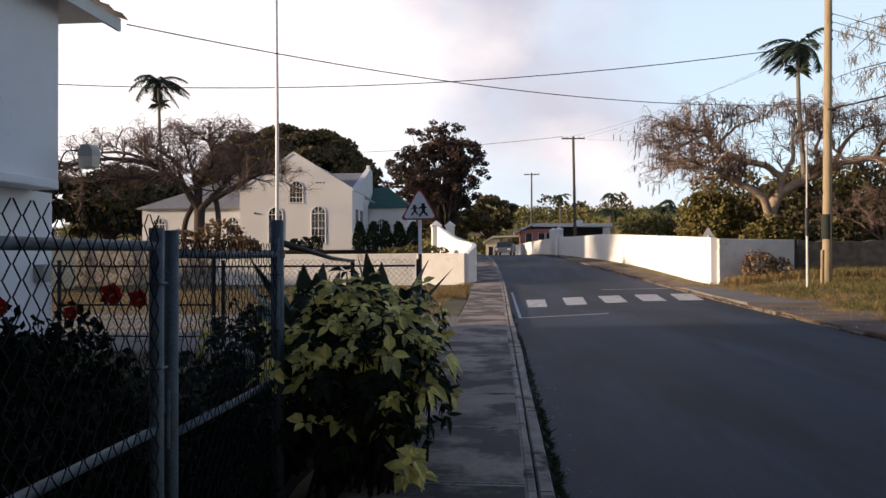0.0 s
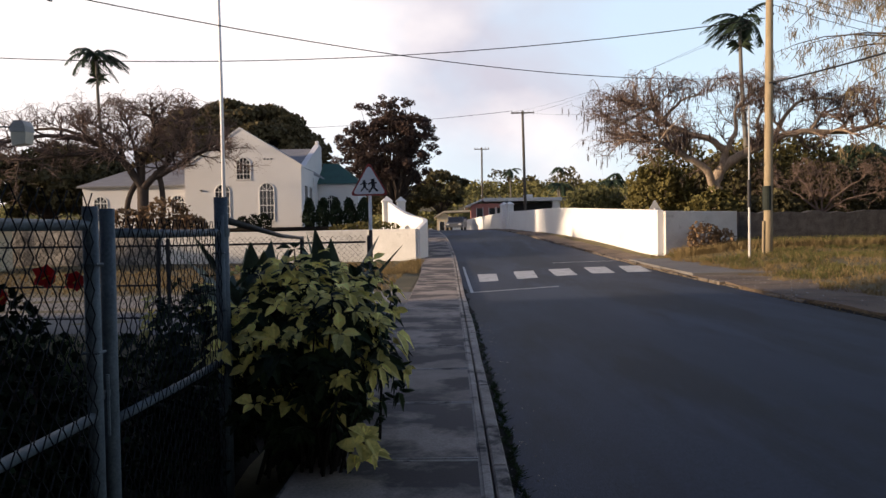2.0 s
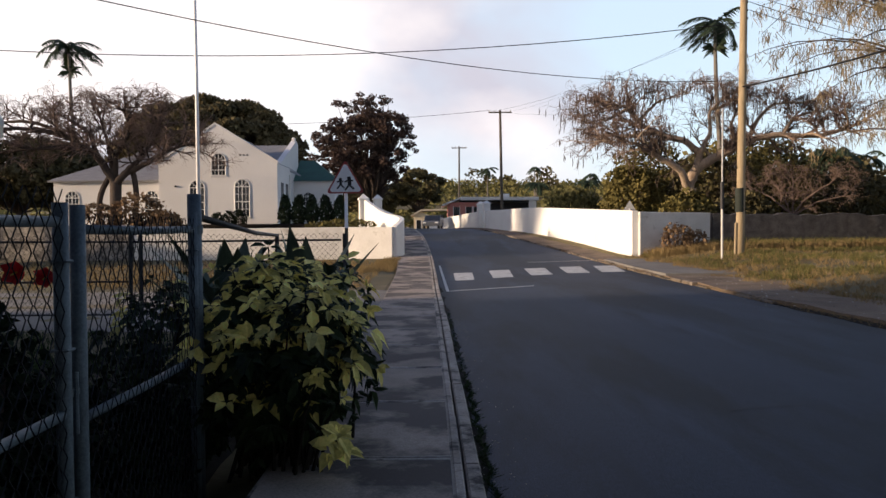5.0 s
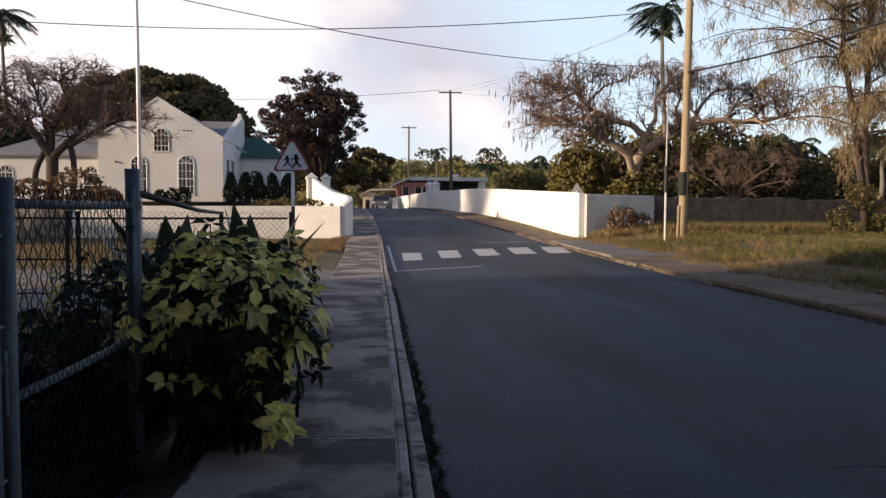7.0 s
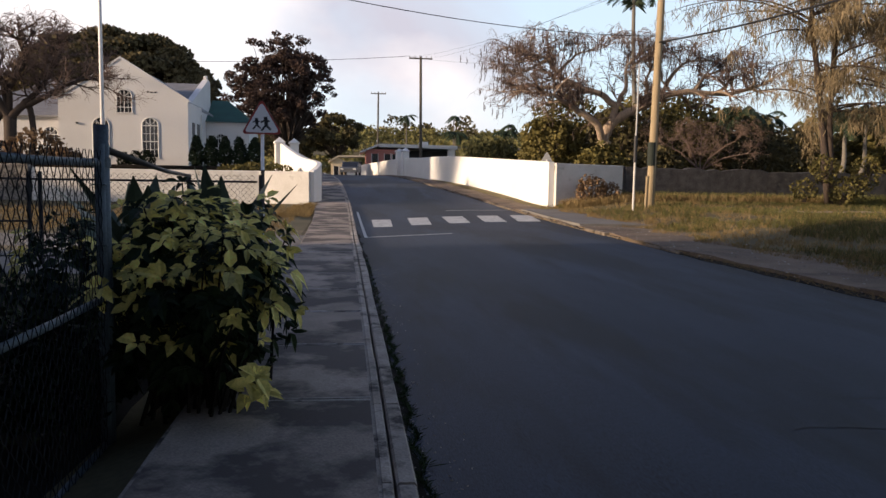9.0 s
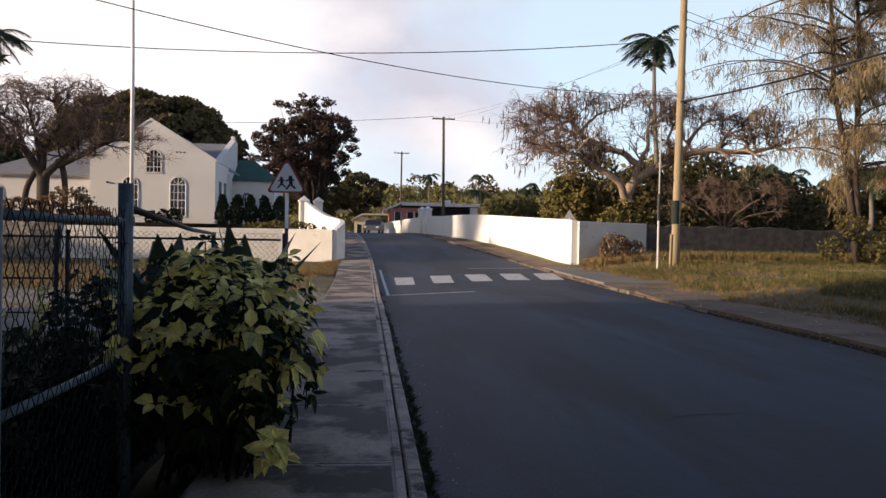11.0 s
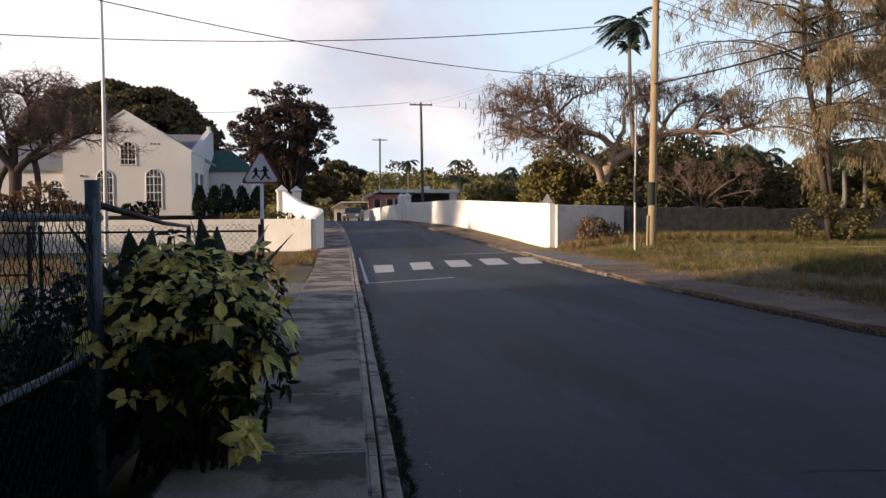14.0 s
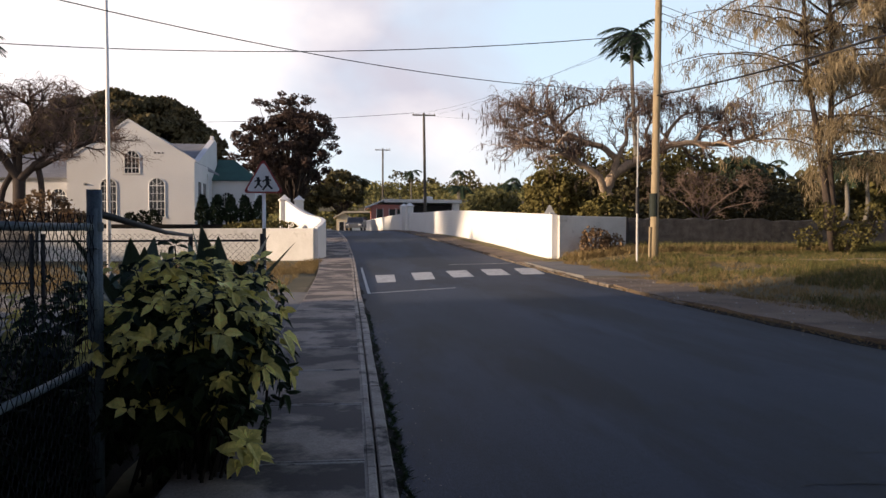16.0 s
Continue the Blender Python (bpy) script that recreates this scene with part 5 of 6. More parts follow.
# shrubs behind the walls on the far side
for k, (x, y, h, rx, rz, m) in enumerate(((12.0, 45, 3.6, 2.0, 2.5, "olive_leaf"), (16.5, 44.5, 3.8, 2.6, 3.0, "rain_leaf"), (20.5, 46, 4.2, 3.0, 3.2, "olive_leaf"), (9.6, 52, 3.0, 2.2, 1.9, "far_leaf"), (25.5, 47, 3.6, 3.2, 2.6, "rain_leaf"), (14.2, 49, 4.4, 2.8, 3.3, "olive_leaf"), (12.6, 37.2, 2.3, 1.5, 1.5, "olive_leaf"), (15.6, 37.6, 2.2, 1.6, 1.5, "rain_leaf"))):
    shrub("large_shrub", "dense green undergrowth behind the roadside wall", [(x, y, h - 0.4, rx, rx * 0.8, rz), (x + rx * 0.6, y + 1, h - 1.2, rx * 0.7, rx * 0.7, rz * 0.8)], 7500, 0.17, m, 60 + k)
for k in range(9):
    x = 24 + 6.2 * k
    shrub("far_shrub", "dark green trees beyond the stone wall", [(x, 62 + 3 * (k % 3), 4.6, 4.4, 3, 4.4), (x + 2.6, 60, 3.6, 3.2, 2.4, 3.4)], 3000, 0.36, "rain_leaf" if k % 3 else "olive_leaf", 80 + k, group="trees beyond the stone wall")
bare_tree("bare_shrub", "dry drooping leafless shrub behind the stone wall", (18.2, 38, 0.9), 1.2,
          [([(0, 1.2), (-0.8, 2.2), (-1.8, 2.8)], 0.07), ([(0, 1.2), (0.7, 2.2), (1.7, 2.9)], 0.07), ([(0, 1.2), (0.1, 2.4), (0.3, 3.3)], 0.07), ([(0, 1.2), (1.2, 1.9), (2.6, 2.3)], 0.06), ([(0, 1.2), (-0.5, 2.4), (-0.9, 3.2)], 0.06)],
          3.6, 15, "twig", "twig", 0.12, category="shrub", shoots=1, dense=0.5, reach=0.55)


def casuarina(name, label, base, height, spread, seed):
    """A tall tree with thin drooping sprays of needles along slender limbs."""
    rnd = random.Random(seed)
    rng = np.random.default_rng(seed)
    t = thing(name, label, "tree")
    base = Vector(base)
    trunk, limbs, spray = Geo(), Geo(), []
    stems = [[base + Vector((0, 0, -0.4))] for _ in range(2)]
    for k, st in enumerate(stems):
        for j in range(1, 9):
            st.append(base + Vector(((k - 0.6) * 0.25 * j - 0.16 * j + rnd.uniform(-0.15, 0.15), rnd.uniform(-0.2, 0.2), height * j / 8)))
        trunk.tube(st, [0.17 * (1 - 0.1 * j) for j in range(9)], 8)
        for j in range(3, 9):
            for _ in range(7):
                a = rnd.uniform(0, 6.28)
                ln = spread * rnd.uniform(0.5, 1.05) * (1.15 - 0.06 * j)
                p = st[j].lerp(st[j - 1], rnd.random())
                d = Vector((math.cos(a), math.sin(a) * 0.8, rnd.uniform(0.2, 1.1))).normalized()
                path = [p.copy()]
                for s in range(6):
                    d = (d + Vector((rnd.uniform(-0.15, 0.15), rnd.uniform(-0.25, 0.25), -0.17))).normalized()
                    p = p + d * ln / 6
                    path.append(p.copy())
                limbs.tube(path, [0.055 * (1 - s / 7) for s in range(7)], 4, False)
                for s in range(1, 7):
                    for _ in range(4):
                        e = path[s].lerp(path[s - 1], rnd.random()) + Vector((rnd.uniform(-0.5, 0.5), rnd.uniform(-0.5, 0.5), rnd.uniform(-0.2, 0.3)))
                        for _ in range(20):
                            spray.append((e.x + rnd.uniform(-0.22, 0.22), e.y + rnd.uniform(-0.22, 0.22), e.z - rnd.uniform(0.0, 0.6)))
    obj("trunk", trunk, "bark_dark", t, smooth=True)
    tagged(obj("branchwork", limbs, "bark_dark", t), kind="stuff")
    c = np.array(spray)
    n = len(c)
    w = rand_dirs(rng, n)
    w[:, 2] *= 0.15
    ln = rng.uniform(0.14, 0.34, (n, 1))
    dv = np.array([[0, 0, -1.0]]) * ln + rng.normal(scale=0.15, size=(n, 3))
    ww = w * 0.021
    v = np.stack([c - ww, c + ww, c + dv * 0.6 + ww * 0.9, c + dv], 1).reshape(-1, 3)
    g = Geo()
    g.v = v.tolist()
    g.f = [(4 * k, 4 * k + 1, 4 * k + 2, 4 * k + 3) for k in range(n)]
    tagged(obj("foliage", g, "casuarina", t, "drooping brownish needle sprays"), kind="stuff")
    return t


casuarina("casuarina_tree", "tall casuarina with drooping brownish needles on the verge", (20.7, 30.5, 0.6), 15.5, 7.2, 5)
casuarina("casuarina_tree", "tall casuarina with drooping brownish needles on the verge", (26.6, 33.0, 0.6), 16, 5.2, 6)
shrub("verge_shrub", "bushy green shrub with pale stems at the tree's foot", [(18.9, 29.6, 1.3, 0.6, 0.5, 0.5), (19.9, 29.8, 2.2, 0.75, 0.6, 0.6), (21.2, 30, 1.4, 0.9, 0.7, 0.6), (22.1, 30.2, 2.1, 0.7, 0.6, 0.8), (20.6, 29.5, 1.1, 0.6, 0.5, 0.4)], 1700, 0.10, "olive_leaf", 71)
shrub("wall_shrub", "reddish dry shrub growing against the white wall", [(10.2, 31.4, 1.15, 0.7, 0.4, 0.65), (11.0, 31.5, 1.0, 0.5, 0.35, 0.5)], 900, 0.10, "dry_brush", 72)

p = palm_tree("palm_tree", "tall wind-blown royal palm past the bare tree", (23.0, 60, 1.5), (22.5, 60, 17.4), 19, 3.3, 2, 0.2, (-0.75, 0, 0.05))
dead_fronds(p, (22.5, 60, 15.9), 1.1, 4)
p = palm_tree("palm_tree", "tall wind-blown palm behind the bare tree", (-35.8, 75, 2), (-36.4, 75, 19.4), 19, 3.6, 8, 0.2, (0.45, 0, 0.05))
dead_fronds(p, (-36.3, 75, 17.6), 1.2, 5)
for k, (x, y, h) in enumerate(((30, 56, 6.5), (36, 52, 6.2), (42, 58, 7.2), (49, 55, 6.6), (16, 120, 8.2), (12, 175, 15.0), (25, 190, 16.5), (33, 160, 12.5), (40, 70, 7.5), (26, 128, 9.0))):
    z = land(x, y)
    palm_tree("palm_tree", "small coconut palm in the distant greenery", (x, y, z), (x + 0.3, y, max(h, z + 3.2)), 13, 2.9, 100 + k, 0.16, (-0.25, 0, 0))

# far hillside: scrub and woods
def far_woods():
    rng = np.random.default_rng(12)
    cs, small = [], []
    for _ in range(1300):
        y = rng.uniform(100, 285)
        x = rng.uniform(-0.62, 0.8) * y
        if kl(y) - 2 < x < kr(y) + 2 and y < 135:
            continue
        if -14 < x < 20 and y < 130:
            continue
        r = rng.uniform(1.2, 2.4)
        if y > 215:
            r *= 1.7
        z = land(x, min(y, 500))
        cs.append(cloud(rng, (x, y, z + r * 0.55), (r, r, r * 0.8), int(38 * r), 0.5))
    g = leaf_geo(rng, np.concatenate(cs), 0.62, 0.0, 1.3)
    tagged(obj("far_scrub", g, "far_leaf"), "olive scrub covering the distant hillside", "scrub", kind="stuff")
    cs = []
    for _ in range(260):
        y = rng.uniform(225, 330)
        x = rng.uniform(-0.7, 0.85) * y
        r = rng.uniform(2.5, 5.0)
        z = land(x, min(y, 500))
        cs.append(cloud(rng, (x, y, z + r * 0.9), (r, r, r), int(40 * r), 0.5))
    g = leaf_geo(rng, np.concatenate(cs), 0.9, 0.0, 1.3)
    tagged(obj("far_woods", g, "rain_leaf"), "dark woods along the distant ridge", "woods", kind="stuff")


far_woods()

# churchyard planting
tagged(obj("planting_bed", Geo().box(-18.2, -5.2, 46.2, 49.5, 1.0, 2.02, 0.12), "soil"), "raised bed of dark soil before the church", "flower bed", kind="structure")
for k, x in enumerate((-9.55, -8.7, -7.8, -6.95, -6.1)):
    shrub("cypress_shrub", "dark green conical cypress shrub by the church", [(x, 47.2, 2.75, 0.46, 0.45, 0.9 + 0.1 * math.sin(k * 2.3)), (x + 0.1 * math.sin(k * 1.7), 47.2, 3.5, 0.26, 0.26, 0.36)], 1100, 0.12, "cypress", 140 + k, group="cypress row by the church", cone=True)
for k, (x, r) in enumerate(((-18.0, 0.4), (-17.2, 0.4), (-14.2, 0.42), (-13.5, 0.5), (-12.8, 0.5), (-19.4, 0.42))):
    shrub("round_shrub", "small dark rounded shrub before the church wall", [(x, 48.6, 2.3, r, r, r * 1.3)], 420, 0.11, "hedge", 150 + k, group="rounded shrubs before the church")
shrub("low_hedge", "clipped olive green hedge behind the churchyard wall", [(-5.0, 38.4, 1.75, 0.9, 0.6, 0.42), (-4.0, 38.8, 1.75, 0.9, 0.6, 0.38), (-6.0, 38.4, 1.7, 0.8, 0.6, 0.36)], 1700, 0.10, "olive_leaf", 158)
shrub("dry_shrub", "dry tan bush before the bare tree", [(-16.2, 40.5, 2.5, 1.5, 1.0, 1.2), (-18.3, 40.5, 2.2, 1.3, 1.0, 1.0), (-14.6, 40.3, 2.0, 0.9, 0.8, 0.8)], 2400, 0.15, "dry_brush", 160)
shrub("dry_shrub", "dry brown bushes along the yard", [(-22.5, 36.8, 1.6, 2.0, 0.9, 0.9), (-25.5, 37, 1.6, 2.2, 0.9, 1.0), (-29, 37, 1.7, 2.4, 1, 1.1)], 2200, 0.17, "dry_brush", 161)


# ---- gate and fences ----
def chain_link(x0, x1, z0, z1, cell=0.046, r=0.0029, spikes=0.0):
    """Zigzag wires in the xz plane, woven: each wire swings between its neighbours."""
    g = Geo()
    n = int((x1 - x0) / cell)
    for k in range(n + 1):
        path = []
        rows = int((z1 + spikes - z0) / (cell * 1.02))
        for j in range(rows + 1):
            path.append((x0 + k * cell + (cell if (j + k) % 2 else 0.0) * 1.02, 0.004 if (j + k) % 2 else -0.004, z0 + (z1 + spikes - z0) * j / rows))
        g.tube(path, r, 3, False)
    return g


FENCE_X = -1.523


def gate_leaf(name, y0, y1, label, spikes, top, mid):
    """A leaf of pipe frame and chain link along the pavement, hung at y0."""
    t = thing(name, label, "gate", "double chain-link gate", at=pose(FENCE_X, y0, 0, 0, 0, 90))
    w = y1 - y0
    obj("upright", Geo().tube([(0, 0, -0.10), (0, 0, 0.9), (0.004, 0, 1.675)], 0.03, 12), "galv", t, smooth=True)
    obj("upright", Geo().tube([(w, 0, -0.10), (w, 0, 0.9), (w - 0.004, 0, 1.68)], 0.03, 12), "galv", t, smooth=True)
    for nm, z in (("top_rail", top), ("middle_rail", mid), ("bottom_rail", -0.08)):
        obj(nm, Geo().tube([(0, 0, z), (w / 2, 0, z - 0.006), (w, 0, z)], 0.021, 12), "galv", t, smooth=True)
    mesh = chain_link(0.03, w - 0.06, -0.08, top + 0.015, r=0.0031, spikes=spikes)
    obj("chain_link", Geo().add([(p[0], p[1] - 0.026, p[2]) for p in mesh.v], mesh.f), "wire", t, "grey woven wire mesh")
    for z in (0.5, 1.1, 1.45):
        g = Geo().tube([(w - 0.03, -0.03, z), (w + 0.03, -0.03, z), (w + 0.03, 0.03, z), (w - 0.03, 0.03, z), (w - 0.03, -0.03, z)], 0.006, 5)
        obj("tie", g, "galv", t)
    return t


gate_leaf("gate_leaf", 0.5, 2.858, "weathered grey pipe gate leaf with wire mesh", 0.11, 1.605, 0.845)
gate_leaf("gate_leaf", 2.992, 4.45, "narrow grey pipe gate leaf with wire mesh", 0.05, 1.575, 0.79)
t = thing("gate_post", "grey steel gate post beside the variegated bush", "post", at=pose(FENCE_X, 4.482, 0))
obj("pipe", Geo().tube([(0, 0, -0.3), (0.005, 0, 0.8), (0, 0, 1.79)], [0.042, 0.041, 0.042], 14), "galv", t, smooth=True)
obj("collar", Geo().tube([(0, 0, 1.55), (0, 0, 1.60)], 0.05, 14), "galv", t)
obj("collar", Geo().tube([(0, 0, 0.76), (0, 0, 0.81)], 0.05, 14), "galv", t)
t = thing("gate_latch", "rusty drop latch holding the gate leaves", "latch")
obj("plate", Geo().box(FENCE_X - 0.012, FENCE_X + 0.012, 2.84, 3.01, 0.90, 0.93, 0.004), "galv", t)
obj("bolt", Geo().tube([(FENCE_X + 0.02, 2.92, 0.75), (FENCE_X + 0.02, 2.92, 1.0)], 0.008, 6), "galv", t)


def yard_fence():
    t = thing("yard_fence", "low dark pipe fence with wire mesh across the yard", "fence")
    for x in (-8.6, -7.88, -5.1, -4.93, -2.68, -1.56):
        obj("post", Geo().tube([(x, 12.3, -0.2), (x, 12.3, 1.52)], 0.035, 8), "dark_metal", t)
    obj("top_rail", Geo().tube([(-8.6, 12.3, 1.42), (-5, 12.3, 1.40), (-1.62, 12.3, 1.41)], 0.02, 6), "dark_metal", t)
    obj("middle_rail", Geo().tube([(-7.88, 12.3, 0.74), (-5.1, 12.3, 0.745)], 0.018, 6), "dark_metal", t)
    obj("bottom_rail", Geo().tube([(-8.6, 12.3, 0.2), (-1.62, 12.3, 0.2)], 0.015, 6), "dark_metal", t)
    g = chain_link(-8.6, -1.66, 0.2, 1.52, 0.046, 0.0034)
    obj("chain_link", Geo().add([(p[0], p[1] + 12.3, p[2]) for p in g.v], g.f), "wire", t)
    t = thing("pavement_fence", "sloping pipe rail with wire mesh beside the bush", "fence")
    a, b = Vector((FENCE_X - 0.02, 4.6, 1.655)), Vector((-2.66, 12.25, 1.49))
    obj("rail", Geo().tube([a, a.lerp(b, 0.5) + Vector((0, 0, -0.03)), b], 0.024, 8), "dark_metal", t, smooth=True)
    a, b = Vector((FENCE_X, 4.5, 0.9)), Vector((-1.62, 12.25, 0.9))
    for k in range(1, 4):
        y = 4.43 + 7.8 * k / 4
        obj("post", Geo().tube([(FENCE_X - 0.03 * k, y, -0.2), (FENCE_X - 0.03 * k, y, 1.05)], 0.022, 7), "dark_metal", t)
    g = chain_link(4.6, 12.2, 0.1, 1.05, 0.04, 0.0026)
    obj("chain_link", Geo().add([(FENCE_X + p[1] - 0.015 * (p[0] - 4.5), p[0], p[2]) for p in g.v], g.f), "wire", t)


yard_fence()


# ---- the variegated bush and its neighbours ----
def whorl(g, rng, at, way, n, size):
    """A cluster of broad folded leaves round a shoot."""
    at, way = Vector(at), Vector(way).normalized()
    side = way.orthogonal().normalized()
    for k in range(n):
        a = 2 * math.pi * k / n + rng.uniform(-0.4, 0.4)
        d = (Matrix.Rotation(a, 3, way) @ side)
        el = rng.uniform(0.1, 0.9)
        d = (d + way * el + Vector((0, 0, -0.15))).normalized()
        s = size * rng.uniform(0.65, 1.25)
        w = d.cross(way + Vector((0.01, 0.02, 0))).normalized() * s * rng.uniform(0.24, 0.35)
        up = w.cross(d).normalized() * s * 0.10
        dr = Vector((0, 0, -s * rng.uniform(0.1, 0.6)))
        p0 = at + d * s * 0.12
        p1, p2, p3 = p0 + d * s * 0.3 + dr * 0.1, p0 + d * s * 0.65 + dr * 0.4, p0 + d * s + dr
        vs = [p0, p1 + w * 0.85 + up, p1, p1 - w * 0.85 + up, p2 + w * 0.8 + up, p2, p2 - w * 0.8 + up, p3]
        g.add(vs, [(0, 2, 1), (0, 3, 2), (1, 2, 5, 4), (2, 3, 6, 5), (4, 5, 7), (5, 6, 7)])


def variegated_bush():
    t = thing("variegated_bush", "leafy bush with yellow and green variegated leaves", "bush")
    rng = np.random.default_rng(77)
    yellow, green, stems = Geo(), Geo(), Geo()
    lumps = (((-1.12, 5.0, 0.76), (0.56, 0.66, 0.56), 560), ((-0.86, 4.55, 0.86), (0.36, 0.40, 0.40), 190), ((-1.22, 4.85, 1.06), (0.34, 0.36, 0.30), 150), ((-0.75, 5.2, 1.08), (0.22, 0.3, 0.26), 50), ((-2.15, 5.7, 0.72), (0.5, 0.6, 0.48), 190), ((-0.82, 4.6, 0.56), (0.24, 0.3, 0.24), 22), ((-1.15, 6.1, 0.82), (0.5, 0.5, 0.48), 55), ((-1.2, 4.66, 0.42), (0.40, 0.3, 0.26), 90))
    for c, r, n in lumps:
        c, r = np.array(c), np.array(r)
        for _ in range(n):
            d = rand_dirs(rng, 1)[0]
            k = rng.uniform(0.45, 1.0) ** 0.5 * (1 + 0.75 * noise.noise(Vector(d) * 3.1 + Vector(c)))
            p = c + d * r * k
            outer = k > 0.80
            # yellow leaves follow the light, on top and to the right; the rest near-black
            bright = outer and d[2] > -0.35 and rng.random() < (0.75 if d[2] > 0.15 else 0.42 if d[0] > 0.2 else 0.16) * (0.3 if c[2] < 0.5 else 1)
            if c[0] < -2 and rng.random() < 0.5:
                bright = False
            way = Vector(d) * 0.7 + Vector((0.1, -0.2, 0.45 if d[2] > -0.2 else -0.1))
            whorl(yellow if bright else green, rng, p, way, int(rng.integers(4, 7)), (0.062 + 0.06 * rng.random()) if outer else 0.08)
            if rng.random() < 0.14:
                b = Vector((c[0] + rng.uniform(-0.2, 0.1), c[1] + rng.uniform(-0.2, 0.2), 0.02))
                stems.tube([b, b.lerp(Vector(p), 0.5) + Vector((0, 0, 0.1)), Vector(p)], [0.012, 0.008, 0.004], 4, False)
    for at, n in (((-0.63, 4.26, 0.36), 8), ((-0.66, 4.30, 0.31), 7), ((-0.59, 4.26, 0.26), 6), ((-0.69, 4.28, 0.26), 6), ((-1.12, 4.42, 0.55), 5), ((-1.2, 4.45, 0.52), 4)):
        whorl(yellow, rng, at, (0.3, -0.4, 0.6), n, 0.125)
    stems.tube([(-0.95, 4.6, 0.3), (-0.78, 4.4, 0.38), (-0.62, 4.24, 0.32)], [0.012, 0.009, 0.005], 5, False)
    obj("woody_base", stems, "dark_stem", t)
    tagged(obj("green_foliage", green, "leaf_green_shaded", t, "green leaves, mostly inner and low, coloured near-black for shade"), kind="stuff")
    tagged(obj("yellow_foliage", yellow, "leaf_yellow_lit", t, "yellow variegated outer leaves, placed mostly where light falls"), kind="stuff")


variegated_bush()


def red_flower(x, y, z, r, seed):
    rng = np.random.default_rng(seed)
    t = thing("red_flower", "red hibiscus flower among the leaves", "flower", "red flowers by the gate")
    for k in range(5):
        a = 2 * math.pi * k / 5
        c, s = math.cos(a), math.sin(a)
        f, v = Vector((c, -0.5, s)) * r, Vector((-s, 0, c)) * r * 0.55
        o = Vector((x, y, z))
        g = Geo().add([o, o + f * 0.6 + v, o + f * 1.05 + Vector((0, -0.3 * r, 0)), o + f * 0.6 - v], [(0, 1, 2, 3)])
        obj("petal", g, "red", t)
    obj("pistil", Geo().tube([(x, y, z), (x + 0.01, y - r * 1.2, z - 0.01)], [0.006, 0.003], 5), "yellow", t)


for k, (x, y, z, r) in enumerate(((-2.1, 3.58, 1.37, 0.1), (-2.1, 3.86, 1.33, 0.09), (-2.1, 2.72, 1.36, 0.07), (-2.1, 3.21, 1.30, 0.06), (-1.16, 4.3, 0.93, 0.05))):
    red_flower(x, y, z, r * 0.62, k)
shrub("hibiscus_hedge", "green hibiscus hedge behind the gate, coloured near-black for deep shade", [(-2.5, 1.6, 0.62, 0.55, 0.9, 0.72), (-2.55, 2.9, 0.64, 0.5, 0.9, 0.74), (-2.45, 3.6, 0.6, 0.42, 0.6, 0.68), (-3.3, 2.6, 0.6, 0.6, 1.4, 0.62), (-2.3, 4.5, 0.30, 0.6, 0.5, 0.32), (-1.75, 4.7, 0.22, 0.3, 0.6, 0.24)], 22000, 0.042, "hedge", 201, category="hedge")


def agave(x, y, z, n, size, seed):
    rng = np.random.default_rng(seed)
    t = thing("agave", "spiky grey green agave behind the bush", "agave", "agaves along the fence", at=pose(x, y, z))
    for k in range(n):
        a = 2 * math.pi * k / n + rng.uniform(-0.25, 0.25)
        el = rng.uniform(0.75, 1.40)
        ln = size * rng.uniform(0.75, 1.1)
        d = Vector((math.cos(a) * math.cos(el), math.sin(a) * math.cos(el), math.sin(el)))
        s = Vector((-math.sin(a), math.cos(a), 0)) * 0.15
        up = d.cross(s).normalized() * 0.03
        g = Geo()
        ring = []
        for u, w in ((0, 0.7), (0.35, 1.0), (0.7, 0.7), (1.0, 0.03)):
            p = d * ln * u + Vector((d.x, d.y, -0.3)) * 0.12 * ln * u * u
            ring += [p - s * w, p - up * w, p + s * w, p + up * 0.3 * w]
        fs = [(4 * i + j, 4 * i + (j + 1) % 4, 4 * i + 4 + (j + 1) % 4, 4 * i + 4 + j) for i in range(3) for j in range(4)]
        g.add(ring, fs)
        obj("leaf", g, "agave", t)


agave(-1.98, 7.0, 0.58, 11, 1.08, 1)
agave(-1.33, 7.2, 0.58, 10, 1.08, 2)
agave(-2.4, 7.6, 0.45, 9, 0.9, 3)
# near-black ground sheet puts the shade behind the gate into colour
tagged(obj("yard_soil", Geo().box(-8.0, -1.13, -8.0, 10.4, -0.4, -0.11, 0.02), "soil"), "bare soil in the yard behind the gate, coloured near-black for shade", "soil", kind="structure")
tagged(obj("planter_mound", Geo().tube([(-1.85, 6.6, 0.1), (-1.85, 7.2, 0.25), (-1.85, 8.0, 0.1)], [0.3, 0.5, 0.3], 10), "soil", smooth=True), "low mound of dark soil with agaves", "soil", kind="structure")


